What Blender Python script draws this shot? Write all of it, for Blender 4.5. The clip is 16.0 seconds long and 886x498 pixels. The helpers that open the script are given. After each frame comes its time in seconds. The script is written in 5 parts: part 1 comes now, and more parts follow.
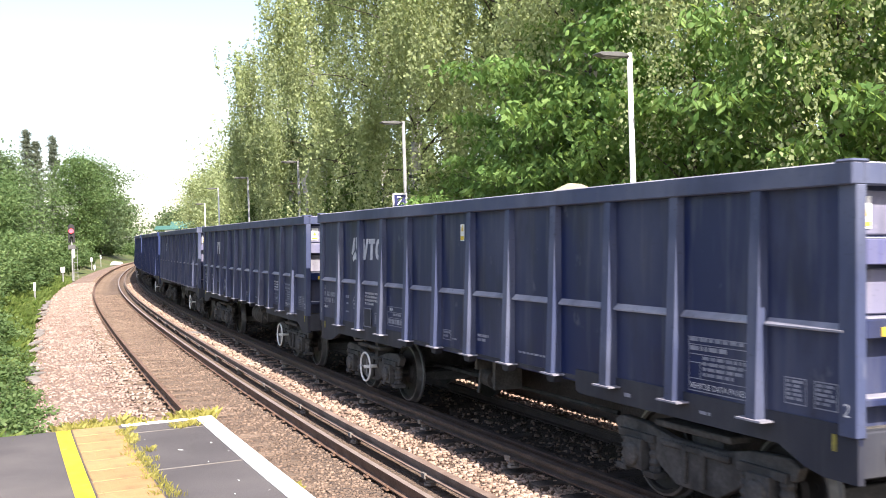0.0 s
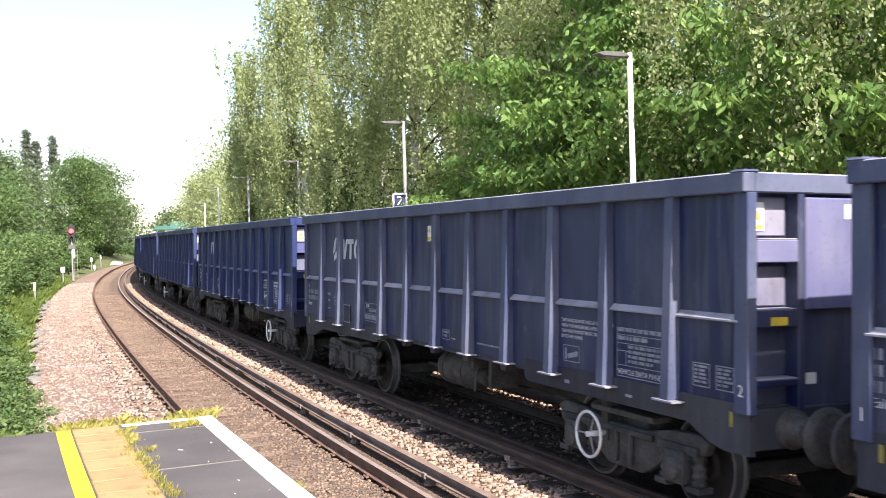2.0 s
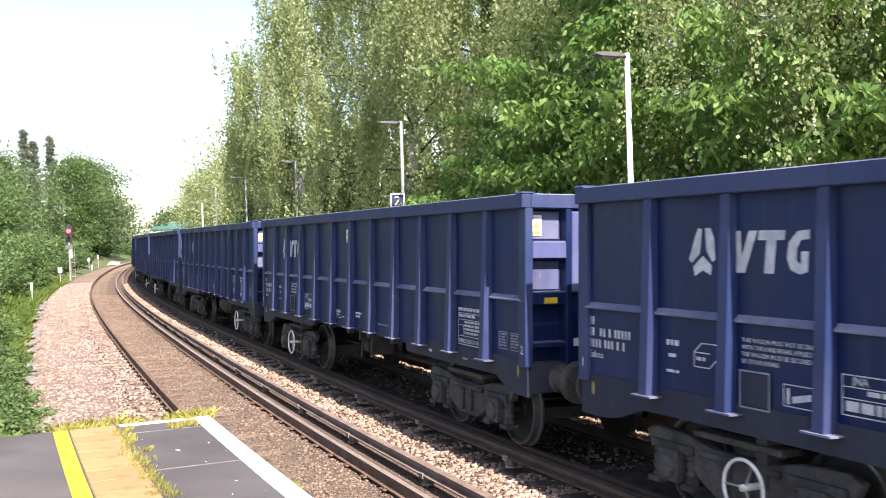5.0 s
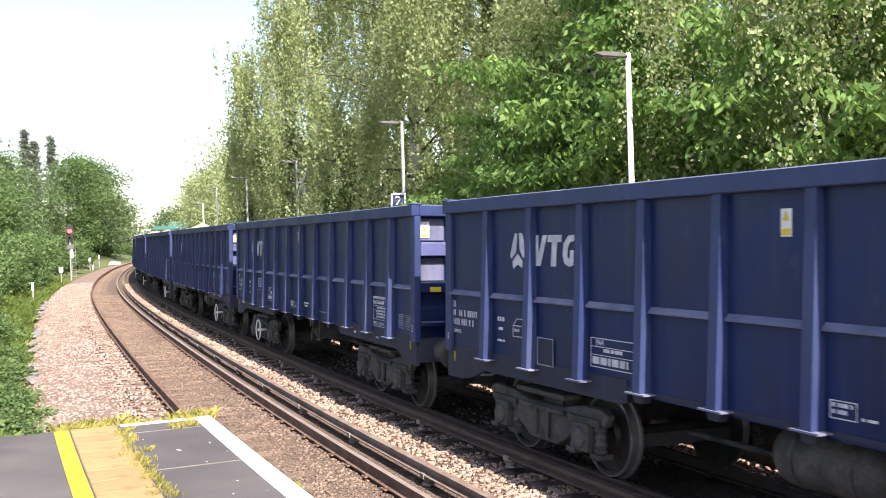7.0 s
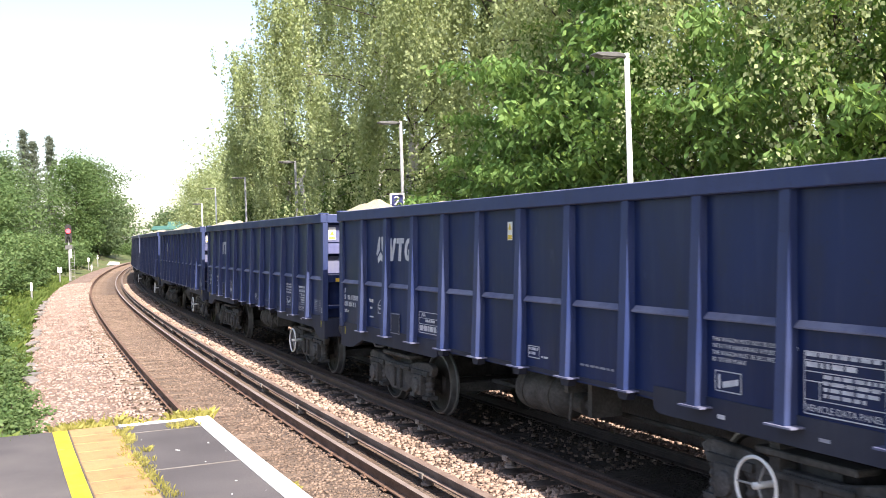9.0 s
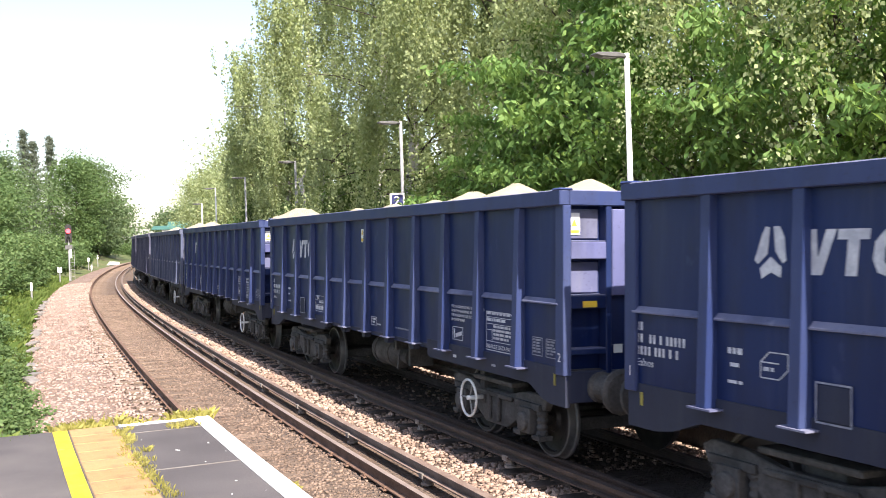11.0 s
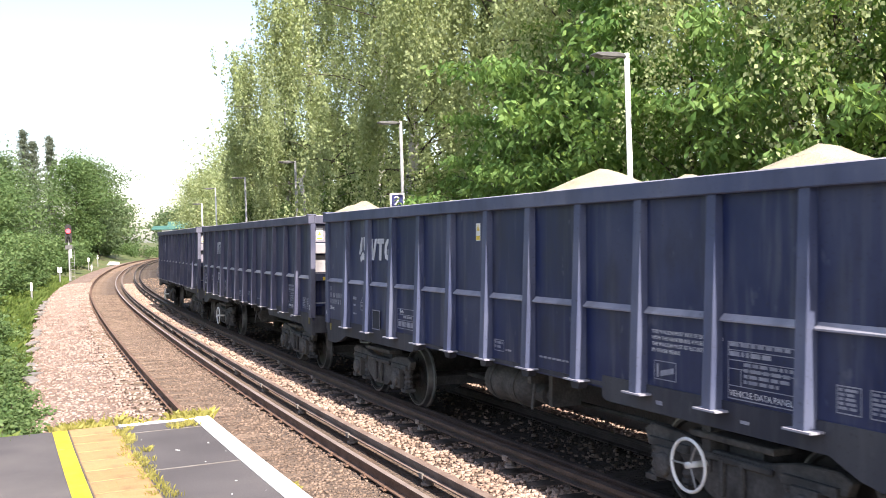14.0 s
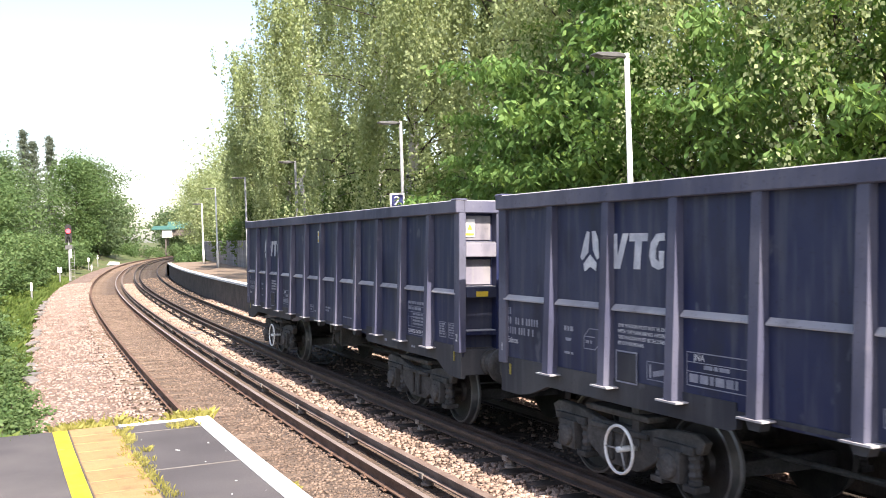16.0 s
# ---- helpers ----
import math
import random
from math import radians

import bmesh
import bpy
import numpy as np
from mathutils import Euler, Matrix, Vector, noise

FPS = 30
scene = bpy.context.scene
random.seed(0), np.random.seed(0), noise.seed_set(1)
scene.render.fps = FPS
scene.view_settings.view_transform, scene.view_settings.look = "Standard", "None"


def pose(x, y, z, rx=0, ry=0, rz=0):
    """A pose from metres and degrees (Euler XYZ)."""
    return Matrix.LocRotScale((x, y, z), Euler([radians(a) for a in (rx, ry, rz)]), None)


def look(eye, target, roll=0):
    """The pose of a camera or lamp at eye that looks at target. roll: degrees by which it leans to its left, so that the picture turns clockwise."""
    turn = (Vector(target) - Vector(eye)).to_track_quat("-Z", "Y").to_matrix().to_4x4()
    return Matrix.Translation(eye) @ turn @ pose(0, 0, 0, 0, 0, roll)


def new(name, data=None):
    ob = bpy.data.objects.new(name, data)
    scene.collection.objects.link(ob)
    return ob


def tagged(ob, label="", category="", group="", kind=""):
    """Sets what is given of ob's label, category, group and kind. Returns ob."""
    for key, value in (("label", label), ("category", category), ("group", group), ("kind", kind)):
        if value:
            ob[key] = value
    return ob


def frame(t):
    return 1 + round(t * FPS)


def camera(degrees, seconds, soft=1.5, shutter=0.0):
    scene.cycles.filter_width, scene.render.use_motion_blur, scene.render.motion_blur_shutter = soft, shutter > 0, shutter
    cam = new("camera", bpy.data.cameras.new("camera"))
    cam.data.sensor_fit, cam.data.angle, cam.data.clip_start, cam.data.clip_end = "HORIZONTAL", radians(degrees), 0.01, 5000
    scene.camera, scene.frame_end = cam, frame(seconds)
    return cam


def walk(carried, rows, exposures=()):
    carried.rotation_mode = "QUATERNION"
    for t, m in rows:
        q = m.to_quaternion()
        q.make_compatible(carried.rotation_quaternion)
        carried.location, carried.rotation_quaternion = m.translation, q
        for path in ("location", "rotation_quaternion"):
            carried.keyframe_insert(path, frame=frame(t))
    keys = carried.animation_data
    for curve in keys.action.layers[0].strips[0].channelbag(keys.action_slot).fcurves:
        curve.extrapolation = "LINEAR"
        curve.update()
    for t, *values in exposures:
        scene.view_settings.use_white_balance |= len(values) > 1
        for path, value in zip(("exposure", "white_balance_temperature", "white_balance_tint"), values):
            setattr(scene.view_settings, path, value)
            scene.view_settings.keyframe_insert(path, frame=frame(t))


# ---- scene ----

# ---------------------------------------------------------------- camera
FOV = 2 * math.degrees(math.atan(784 / 1784.3))
EYE = (0.0, 0.0, 2.782)
TILT, LEAN = 90 - 0.917, -1.8
YAW = [(0, 4.8), (2.6, 4.8), (2.95, 0.2), (3.3, 0), (4.2, 0), (6.3, 2), (7.2, 2.2), (8.0, 3), (8.6, 3), (8.95, 0), (11.3, 0), (16, 0)]


def camera_pose(px):
    turn = Matrix.Rotation(math.atan(px / 1784.3), 4, "Z") @ Matrix.Rotation(radians(TILT), 4, "X") @ Matrix.Rotation(radians(LEAN), 4, "Z")
    return Matrix.Translation(EYE) @ turn


cam = camera(FOV, 16.0, soft=0.9, shutter=0.08)

# ---------------------------------------------------------------- light
SUN_DIR = Vector((0.300, -0.647, 0.70)).normalized()
world = bpy.data.worlds.new("world")
scene.world = world
world.use_nodes = True
nt = world.node_tree
sky = nt.nodes.new("ShaderNodeTexSky")
sky.sky_type, sky.sun_disc = "NISHITA", False
sky.sun_elevation = math.asin(SUN_DIR.z)
sky.sun_rotation = math.atan2(SUN_DIR.x, SUN_DIR.y)
sky.dust_density, sky.air_density, sky.ozone_density = 1.4, 1.0, 0.6
nt.links.new(sky.outputs[0], nt.nodes["Background"].inputs[0])
nt.nodes["Background"].inputs[1].default_value = 0.115
sun = new("sun", bpy.data.lights.new("sun", "SUN"))
sun.data.energy, sun.data.angle, sun.data.color = 5.0, radians(0.6), (1.0, 0.95, 0.86)
sun.matrix_world = look((0, 0, 60), Vector((0, 0, 60)) - SUN_DIR)
LOOK = (1.48, 6730, 17)

# ---------------------------------------------------------------- line of the railway
# s runs along the outer rail of the near track, o is the distance to its right
CANT = 0.05
GAUGE = 1.505
SIX = 1.7485
FAR_TRACK = GAUGE + SIX
MID2 = FAR_TRACK + GAUGE / 2
S = np.arange(-260.0, 420.0, 0.5)
KAPPA = np.interp(S, [-400, -14, -6, 0, 12, 25, 40, 60, 90, 150, 230, 300, 600], [0.0008, 0.0012, 0.00508, 0.00508, 0.00162, 0.00083, 0.00129, 0.002, 0.00099, 0.00196, 0.003, 0.001, 0.0])
HEAD = np.concatenate([[0], np.cumsum((KAPPA[1:] + KAPPA[:-1]) / 4)])
HEAD += -0.4332 - np.interp(0, S, HEAD)
PX = np.concatenate([[0], np.cumsum((np.sin(HEAD[1:]) + np.sin(HEAD[:-1])) / 4)])
PY = np.concatenate([[0], np.cumsum((np.cos(HEAD[1:]) + np.cos(HEAD[:-1])) / 4)])
PX += 0.1663 - np.interp(0, S, PX)
PY += 6.0 - np.interp(0, S, PY)
# the far line stands wider of the near one where it runs past the platform end
WIDE = np.interp(S, [-15, 0, 12, 30], [0.085, 0.317, 0.147, 0.006])
WIDE = np.convolve(np.pad(WIDE, 3, mode="edge"), np.ones(7) / 7, mode="valid")
CX, CY = PX + (MID2 + WIDE) * np.cos(HEAD), PY - (MID2 + WIDE) * np.sin(HEAD)
Q = np.concatenate([[0], np.cumsum(np.hypot(np.diff(CX), np.diff(CY)))])
Q -= np.interp(0, S, Q)


def wide(s, o):
    """Offset o with the widening of the far line in it."""
    return o + np.interp(s, S, WIDE) * np.interp(o, [1.7, 2.8, 6.2, 7.6], [0, 1, 1, 0])


def heading(s):
    return float(np.interp(s, S, HEAD))


def at(s, o, z=0.0):
    h = np.interp(s, S, HEAD)
    o = wide(s, o)
    return Vector((float(np.interp(s, S, PX) + o * math.cos(h)), float(np.interp(s, S, PY) - o * math.sin(h)), z))


def turned(s, o, z=0.0, extra=0.0):
    """A pose on the line: y runs along it, x to its right."""
    return Matrix.Translation(at(s, o, z)) @ Matrix.Rotation(-heading(s) + extra, 4, "Z")


def rail_z(o):
    """Height of the canted rail plane at offset o."""
    return CANT * (1 - (o if o < GAUGE + SIX / 2 else o - FAR_TRACK) / GAUGE)


# ---------------------------------------------------------------- materials
def tree_nodes(name):
    m = bpy.data.materials.new(name)
    m.use_nodes = True
    return m, m.node_tree.nodes, m.node_tree.links, m.node_tree.nodes["Principled BSDF"]


def mix_rgb(n, l, fac, a, b, mode="MIX"):
    x = n.new("ShaderNodeMix")
    x.data_type, x.blend_type = "RGBA", mode
    for sock, val in ((x.inputs[0], fac), (x.inputs[6], a), (x.inputs[7], b)):
        if hasattr(val, "links"):
            l.new(val, sock)
        elif isinstance(val, (int, float)):
            sock.default_value = val
        else:
            sock.default_value = (*val[:3], 1)
    return x.outputs[2]


def noise_fac(n, l, scale, lo=0.35, hi=0.65, detail=4, stretch=(1, 1, 1), coords="Object", dist=0.0):
    tc = n.new("ShaderNodeTexCoord")
    mp = n.new("ShaderNodeMapping")
    mp.inputs["Scale"].default_value = stretch
    l.new(tc.outputs[coords], mp.inputs[0])
    t = n.new("ShaderNodeTexNoise")
    t.inputs["Scale"].default_value, t.inputs["Detail"].default_value, t.inputs["Distortion"].default_value = scale, detail, dist
    l.new(mp.outputs[0], t.inputs["Vector"])
    r = n.new("ShaderNodeMapRange")
    r.inputs[1].default_value, r.inputs[2].default_value = lo, hi
    l.new(t.outputs[0], r.inputs[0])
    return r.outputs[0]


def surface(name, a, b, rough=0.8, scale=3.0, fine=40.0, fine_amt=0.35, bump=0.3, metal=0.0, stretch=(1, 1, 1), c=None, c_scale=0.7, c_lo=0.5, c_hi=0.7, island=0.0, per_object=0.0, spec=0.4, bump_dist=0.01):
    m, n, l, p = tree_nodes(name)
    col = mix_rgb(n, l, noise_fac(n, l, scale, stretch=stretch), a, b)
    f = noise_fac(n, l, fine, 0.3, 0.7, detail=3)
    col = mix_rgb(n, l, mix_val(n, l, f, fine_amt), col, tuple(x * 0.45 for x in a))
    if c:
        col = mix_rgb(n, l, noise_fac(n, l, c_scale, c_lo, c_hi, detail=6, stretch=stretch), col, c)
    if island or per_object:
        g = n.new("ShaderNodeNewGeometry" if island else "ShaderNodeObjectInfo")
        hs = n.new("ShaderNodeHueSaturation")
        r = n.new("ShaderNodeMapRange")
        amt = island or per_object
        r.inputs[3].default_value, r.inputs[4].default_value = 1 - amt, 1 + amt
        l.new(g.outputs["Random Per Island" if island else "Random"], r.inputs[0])
        l.new(r.outputs[0], hs.inputs["Value"])
        l.new(col, hs.inputs["Color"])
        col = hs.outputs[0]
    l.new(col, p.inputs["Base Color"])
    p.inputs["Roughness"].default_value, p.inputs["Metallic"].default_value = rough, metal
    p.inputs["Specular IOR Level"].default_value = spec
    if bump:
        bn = n.new("ShaderNodeBump")
        bn.inputs["Strength"].default_value, bn.inputs["Distance"].default_value = bump, bump_dist
        l.new(f, bn.inputs["Height"])
        l.new(bn.outputs[0], p.inputs["Normal"])
    return m


def mix_val(n, l, f, amt):
    x = n.new("ShaderNodeMath")
    x.operation = "MULTIPLY"
    l.new(f, x.inputs[0])
    x.inputs[1].default_value = amt
    return x.outputs[0]


def paint(name, blue, dust, amount, streaks, rough, gloss=0.26):
    """Wagon paint: blue, with dust in clouds, fading and vertical streaks."""
    m, n, l, p = tree_nodes(name)
    info = n.new("ShaderNodeObjectInfo")
    tc = n.new("ShaderNodeTexCoord")
    add = n.new("ShaderNodeVectorMath")
    add.operation = "ADD"
    mul = n.new("ShaderNodeVectorMath")
    mul.operation = "SCALE"
    comb = n.new("ShaderNodeCombineXYZ")
    for k in range(3):
        l.new(info.outputs["Random"], comb.inputs[k])
    l.new(comb.outputs[0], mul.inputs[0])
    mul.inputs[3].default_value = 37.0
    l.new(tc.outputs["Object"], add.inputs[0])
    l.new(mul.outputs[0], add.inputs[1])

    def field(scale, stretch, lo, hi, detail=5):
        mp = n.new("ShaderNodeMapping")
        mp.inputs["Scale"].default_value = stretch
        l.new(add.outputs[0], mp.inputs[0])
        t = n.new("ShaderNodeTexNoise")
        t.inputs["Scale"].default_value, t.inputs["Detail"].default_value = scale, detail
        l.new(mp.outputs[0], t.inputs["Vector"])
        r = n.new("ShaderNodeMapRange")
        r.inputs[1].default_value, r.inputs[2].default_value = lo, hi
        l.new(t.outputs[0], r.inputs[0])
        return r.outputs[0]

    cloud = field(0.75, (1, 1, 0.75), 0.42, 0.72)
    streak = field(2.2, (4, 4, 0.35), 0.5, 0.78)
    speck = field(30, (1, 1, 1), 0.62, 0.75, 2)
    col = mix_rgb(n, l, mix_val(n, l, cloud, amount), blue, dust)
    col = mix_rgb(n, l, mix_val(n, l, streak, streaks), col, tuple(0.6 * d + 0.05 for d in dust))
    col = mix_rgb(n, l, mix_val(n, l, speck, 0.35), col, (0.02, 0.018, 0.02))
    grime = field(2.6, (1.0, 1.0, 0.45), 0.50, 0.70, 6)
    col = mix_rgb(n, l, mix_val(n, l, grime, 0.25 + 0.5 * streaks), col, (0.018, 0.019, 0.03))
    scuff = field(5.5, (1.0, 1.0, 0.6), 0.66, 0.74, 7)
    col = mix_rgb(n, l, mix_val(n, l, scuff, 0.15 + 0.6 * streaks), col, tuple(0.9 * d + 0.04 for d in dust))
    l.new(col, p.inputs["Base Color"])
    rr = n.new("ShaderNodeMapRange")
    rr.inputs[3].default_value, rr.inputs[4].default_value = rough, min(0.9, rough + 0.3)
    l.new(cloud, rr.inputs[0])
    l.new(rr.outputs[0], p.inputs["Roughness"])
    p.inputs["Specular IOR Level"].default_value = gloss
    bn = n.new("ShaderNodeBump")
    bn.inputs["Strength"].default_value, bn.inputs["Distance"].default_value = 0.25, 0.012
    l.new(cloud, bn.inputs["Height"])
    l.new(bn.outputs[0], p.inputs["Normal"])
    return m


def leaf_material(name, a, b, glow=0.35, rough=0.62, patch=0.8, tall=1.0, deep=0.66):
    m, n, l, p = tree_nodes(name)
    g = n.new("ShaderNodeNewGeometry")
    col = mix_rgb(n, l, g.outputs["Random Per Island"], a, b)
    # random darker patches: shade between leaf bunches is put into the leaf colour
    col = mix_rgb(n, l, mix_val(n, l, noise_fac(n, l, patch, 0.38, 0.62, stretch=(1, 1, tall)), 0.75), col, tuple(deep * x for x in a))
    l.new(col, p.inputs["Base Color"])
    p.inputs["Roughness"].default_value = rough
    p.inputs["Specular IOR Level"].default_value = 0.18
    tr = n.new("ShaderNodeBsdfTranslucent")
    l.new(mix_rgb(n, l, 0.5, col, (b[0] * 1.3, b[1] * 1.2, b[2] * 0.6)), tr.inputs[0])
    mx = n.new("ShaderNodeMixShader")
    mx.inputs[0].default_value = glow
    l.new(p.outputs[0], mx.inputs[1])
    l.new(tr.outputs[0], mx.inputs[2])
    l.new(mx.outputs[0], n["Material Output"].inputs[0])
    return m


PAINTS = {
    "clean": paint("paint_clean", (0.0042, 0.0135, 0.064), (0.019, 0.036, 0.112), 0.6, 0.2, 0.36),
    "worn": paint("paint_worn", (0.0085, 0.016, 0.064), (0.082, 0.090, 0.130), 0.75, 0.6, 0.42),
    "dusty": paint("paint_dusty", (0.011, 0.017, 0.060), (0.076, 0.081, 0.108), 0.65, 0.7, 0.5),
}
# wagon ends: dust, and the sun on them, put into paler colours
END_SUN_PAINT = {
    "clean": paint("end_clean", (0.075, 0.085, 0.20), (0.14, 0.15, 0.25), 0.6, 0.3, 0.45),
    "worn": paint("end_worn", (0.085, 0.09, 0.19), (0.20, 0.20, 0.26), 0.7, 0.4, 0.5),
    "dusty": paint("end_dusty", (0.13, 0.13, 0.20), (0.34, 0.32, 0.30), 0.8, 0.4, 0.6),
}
# niche plates: dust, with the sunlight in the niches put into pale colours
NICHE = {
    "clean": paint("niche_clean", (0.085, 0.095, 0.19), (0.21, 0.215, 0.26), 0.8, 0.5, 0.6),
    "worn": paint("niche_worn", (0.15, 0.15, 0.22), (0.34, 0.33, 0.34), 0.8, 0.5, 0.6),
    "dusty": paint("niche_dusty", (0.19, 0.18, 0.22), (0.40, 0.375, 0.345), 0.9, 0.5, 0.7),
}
LOWER = {
    "clean": paint("underframe_clean", (0.019, 0.024, 0.047), (0.055, 0.058, 0.070), 0.6, 0.15, 0.6),
    "worn": paint("underframe_worn", (0.024, 0.027, 0.040), (0.085, 0.086, 0.090), 0.7, 0.3, 0.65),
    "dusty": paint("underframe_dusty", (0.031, 0.033, 0.042), (0.105, 0.104, 0.103), 0.8, 0.4, 0.7),
}
# rim and ribs: worn paler paint, with the sun on the ribs put in
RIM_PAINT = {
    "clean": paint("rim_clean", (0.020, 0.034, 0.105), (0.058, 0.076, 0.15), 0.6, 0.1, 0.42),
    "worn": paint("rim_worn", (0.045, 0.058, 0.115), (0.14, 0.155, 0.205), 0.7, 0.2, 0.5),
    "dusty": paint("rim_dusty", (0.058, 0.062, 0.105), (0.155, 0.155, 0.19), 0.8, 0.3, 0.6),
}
# upward ledges: dust lies there, and the sky they reflect is put into the colour
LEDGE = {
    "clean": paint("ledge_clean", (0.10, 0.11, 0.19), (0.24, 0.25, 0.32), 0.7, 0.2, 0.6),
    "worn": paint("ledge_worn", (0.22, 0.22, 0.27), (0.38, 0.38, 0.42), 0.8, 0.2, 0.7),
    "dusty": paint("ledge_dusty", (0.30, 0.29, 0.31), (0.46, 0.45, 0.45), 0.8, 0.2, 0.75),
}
M_BOGIE = surface("bogie_grime", (0.044, 0.042, 0.040), (0.105, 0.10, 0.094), 0.85, 4, 30, 0.5, 0.4)
M_WHEEL = surface("wheel_steel", (0.035, 0.031, 0.029), (0.065, 0.058, 0.053), 0.6, 6, 40, 0.3, 0.2, metal=0.3)
M_TREAD = surface("bright_steel", (0.20, 0.195, 0.19), (0.28, 0.275, 0.27), 0.45, 6, 60, 0.2, 0.1, metal=0.7)
M_WHITE = surface("white_paint", (0.78, 0.78, 0.76), (0.6, 0.6, 0.58), 0.6, 8, 50, 0.15, 0.1)
M_MARK = surface("marking_white", (0.62, 0.63, 0.66), (0.40, 0.41, 0.47), 0.7, 9, 60, 0.35, 0.0)
M_MARK_FAINT = surface("marking_faded", (0.30, 0.31, 0.36), (0.18, 0.19, 0.25), 0.7, 9, 60, 0.4, 0.0)
M_YELLOW = surface("yellow_plate", (0.75, 0.52, 0.04), (0.6, 0.42, 0.05), 0.6, 8, 60, 0.2, 0.05)
M_YELLOW_OLD = surface("faded_yellow_mark", (0.34, 0.29, 0.05), (0.20, 0.17, 0.05), 0.7, 9, 60, 0.4, 0.05)
M_LABEL = surface("label_white", (0.75, 0.75, 0.72), (0.66, 0.66, 0.62), 0.5, 8, 60, 0.1, 0.0)
M_SAND = surface("pale_sand", (0.44, 0.395, 0.28), (0.36, 0.32, 0.225), 0.95, 3, 60, 0.3, 0.6, bump_dist=0.03)
M_HOSE = surface("grey_hose", (0.3, 0.3, 0.29), (0.2, 0.2, 0.2), 0.6, 8, 60, 0.3, 0.1)

M_RAIL = surface("rusty_rail", (0.13, 0.075, 0.05), (0.20, 0.125, 0.09), 0.8, 4, 50, 0.4, 0.4)
# darker rail and sleeper copies: the train's shade is put into the colour
M_RAIL_GRIMY_SHADED = surface("grimy_shaded_rail", (0.050, 0.036, 0.029), (0.085, 0.062, 0.050), 0.7, 4, 50, 0.4, 0.4)
M_SLEEPER_SHADED = surface("shaded_sleeper", (0.055, 0.042, 0.034), (0.09, 0.070, 0.056), 0.9, 3, 40, 0.4, 0.5, stretch=(1, 6, 1), per_object=0.2)
M_RAILTOP = surface("worn_rail_head", (0.27, 0.22, 0.19), (0.21, 0.17, 0.145), 0.5, 4, 50, 0.2, 0.1, metal=0.0)
M_COND = surface("conductor_rail_steel", (0.16, 0.11, 0.085), (0.25, 0.19, 0.155), 0.75, 3, 50, 0.35, 0.3)
M_POT = surface("insulator_pot", (0.24, 0.22, 0.20), (0.17, 0.15, 0.13), 0.6, 8, 40, 0.3, 0.1)
M_SLEEPER = surface("weathered_sleeper", (0.15, 0.105, 0.075), (0.21, 0.155, 0.115), 0.9, 3, 40, 0.4, 0.5, stretch=(1, 6, 1), per_object=0.2)
M_BALLAST = surface("ballast_bed", (0.155, 0.108, 0.08), (0.22, 0.16, 0.12), 0.95, 1.2, 22, 0.6, 1.0, c=(0.15, 0.10, 0.07), c_scale=0.5, bump_dist=0.05)
M_STONE = surface("ballast_stone", (0.29, 0.20, 0.15), (0.41, 0.30, 0.235), 0.9, 1.0, 25, 0.25, 0.3, island=0.35)
# darker stone and bed: shade under the train is put into the colour
M_SHADED_STONE = surface("shaded_stone", (0.14, 0.10, 0.075), (0.25, 0.18, 0.135), 0.9, 1.0, 25, 0.35, 0.3, island=0.35)
M_SHADED_BED = surface("shaded_bed", (0.060, 0.044, 0.034), (0.105, 0.078, 0.060), 0.95, 1.2, 22, 0.6, 1.0, c=(0.05, 0.04, 0.03), c_scale=0.5, bump_dist=0.05)
M_STONE_PALE = surface("pale_ballast_stone", (0.26, 0.185, 0.15), (0.37, 0.28, 0.24), 0.9, 1.0, 25, 0.15, 0.3, island=0.25)
M_BED_PALE = surface("pale_ballast_bed", (0.225, 0.155, 0.122), (0.31, 0.23, 0.19), 0.95, 1.2, 22, 0.45, 0.8, c=(0.19, 0.125, 0.09), c_scale=0.6, bump_dist=0.05)
M_BROWN_STONE = surface("rust_stained_stone", (0.15, 0.105, 0.078), (0.235, 0.17, 0.128), 0.9, 1.0, 25, 0.3, 0.3, island=0.35)
M_GROUND = surface("earth_and_grass", (0.07, 0.10, 0.03), (0.13, 0.15, 0.05), 0.95, 0.4, 9, 0.5, 0.8, c=(0.16, 0.13, 0.08), c_scale=0.15, bump_dist=0.06)
M_ASPHALT = surface("platform_asphalt", (0.072, 0.065, 0.067), (0.10, 0.091, 0.092), 0.9, 1.1, 120, 0.4, 0.3, c=(0.125, 0.113, 0.108), c_scale=0.5)
M_PAVER = surface("buff_tactile_paver", (0.31, 0.19, 0.085), (0.40, 0.26, 0.115), 0.85, 3, 60, 0.25, 0.2, c=(0.21, 0.135, 0.065), c_scale=3, per_object=0.08)
M_YLINE = surface("yellow_line_paint", (0.52, 0.40, 0.012), (0.60, 0.48, 0.03), 0.7, 6, 60, 0.15, 0.1, c=(0.55, 0.42, 0.08), c_scale=9, c_lo=0.62, c_hi=0.72)
M_WLINE = surface("white_line_paint", (0.80, 0.80, 0.78), (0.86, 0.86, 0.85), 0.7, 4, 60, 0.1, 0.1, c=(0.5, 0.48, 0.45), c_scale=9, c_lo=0.62, c_hi=0.72)
M_BRICKDARK = surface("sooty_platform_wall", (0.10, 0.085, 0.075), (0.16, 0.135, 0.12), 0.95, 2, 30, 0.5, 0.5)
M_TANPLAT = surface("tan_platform_surface", (0.21, 0.155, 0.11), (0.27, 0.205, 0.15), 0.9, 0.6, 60, 0.3, 0.2)
M_FENCE = surface("grey_fence_board", (0.20, 0.20, 0.21), (0.30, 0.29, 0.29), 0.8, 4, 30, 0.3, 0.2, per_object=0.25)
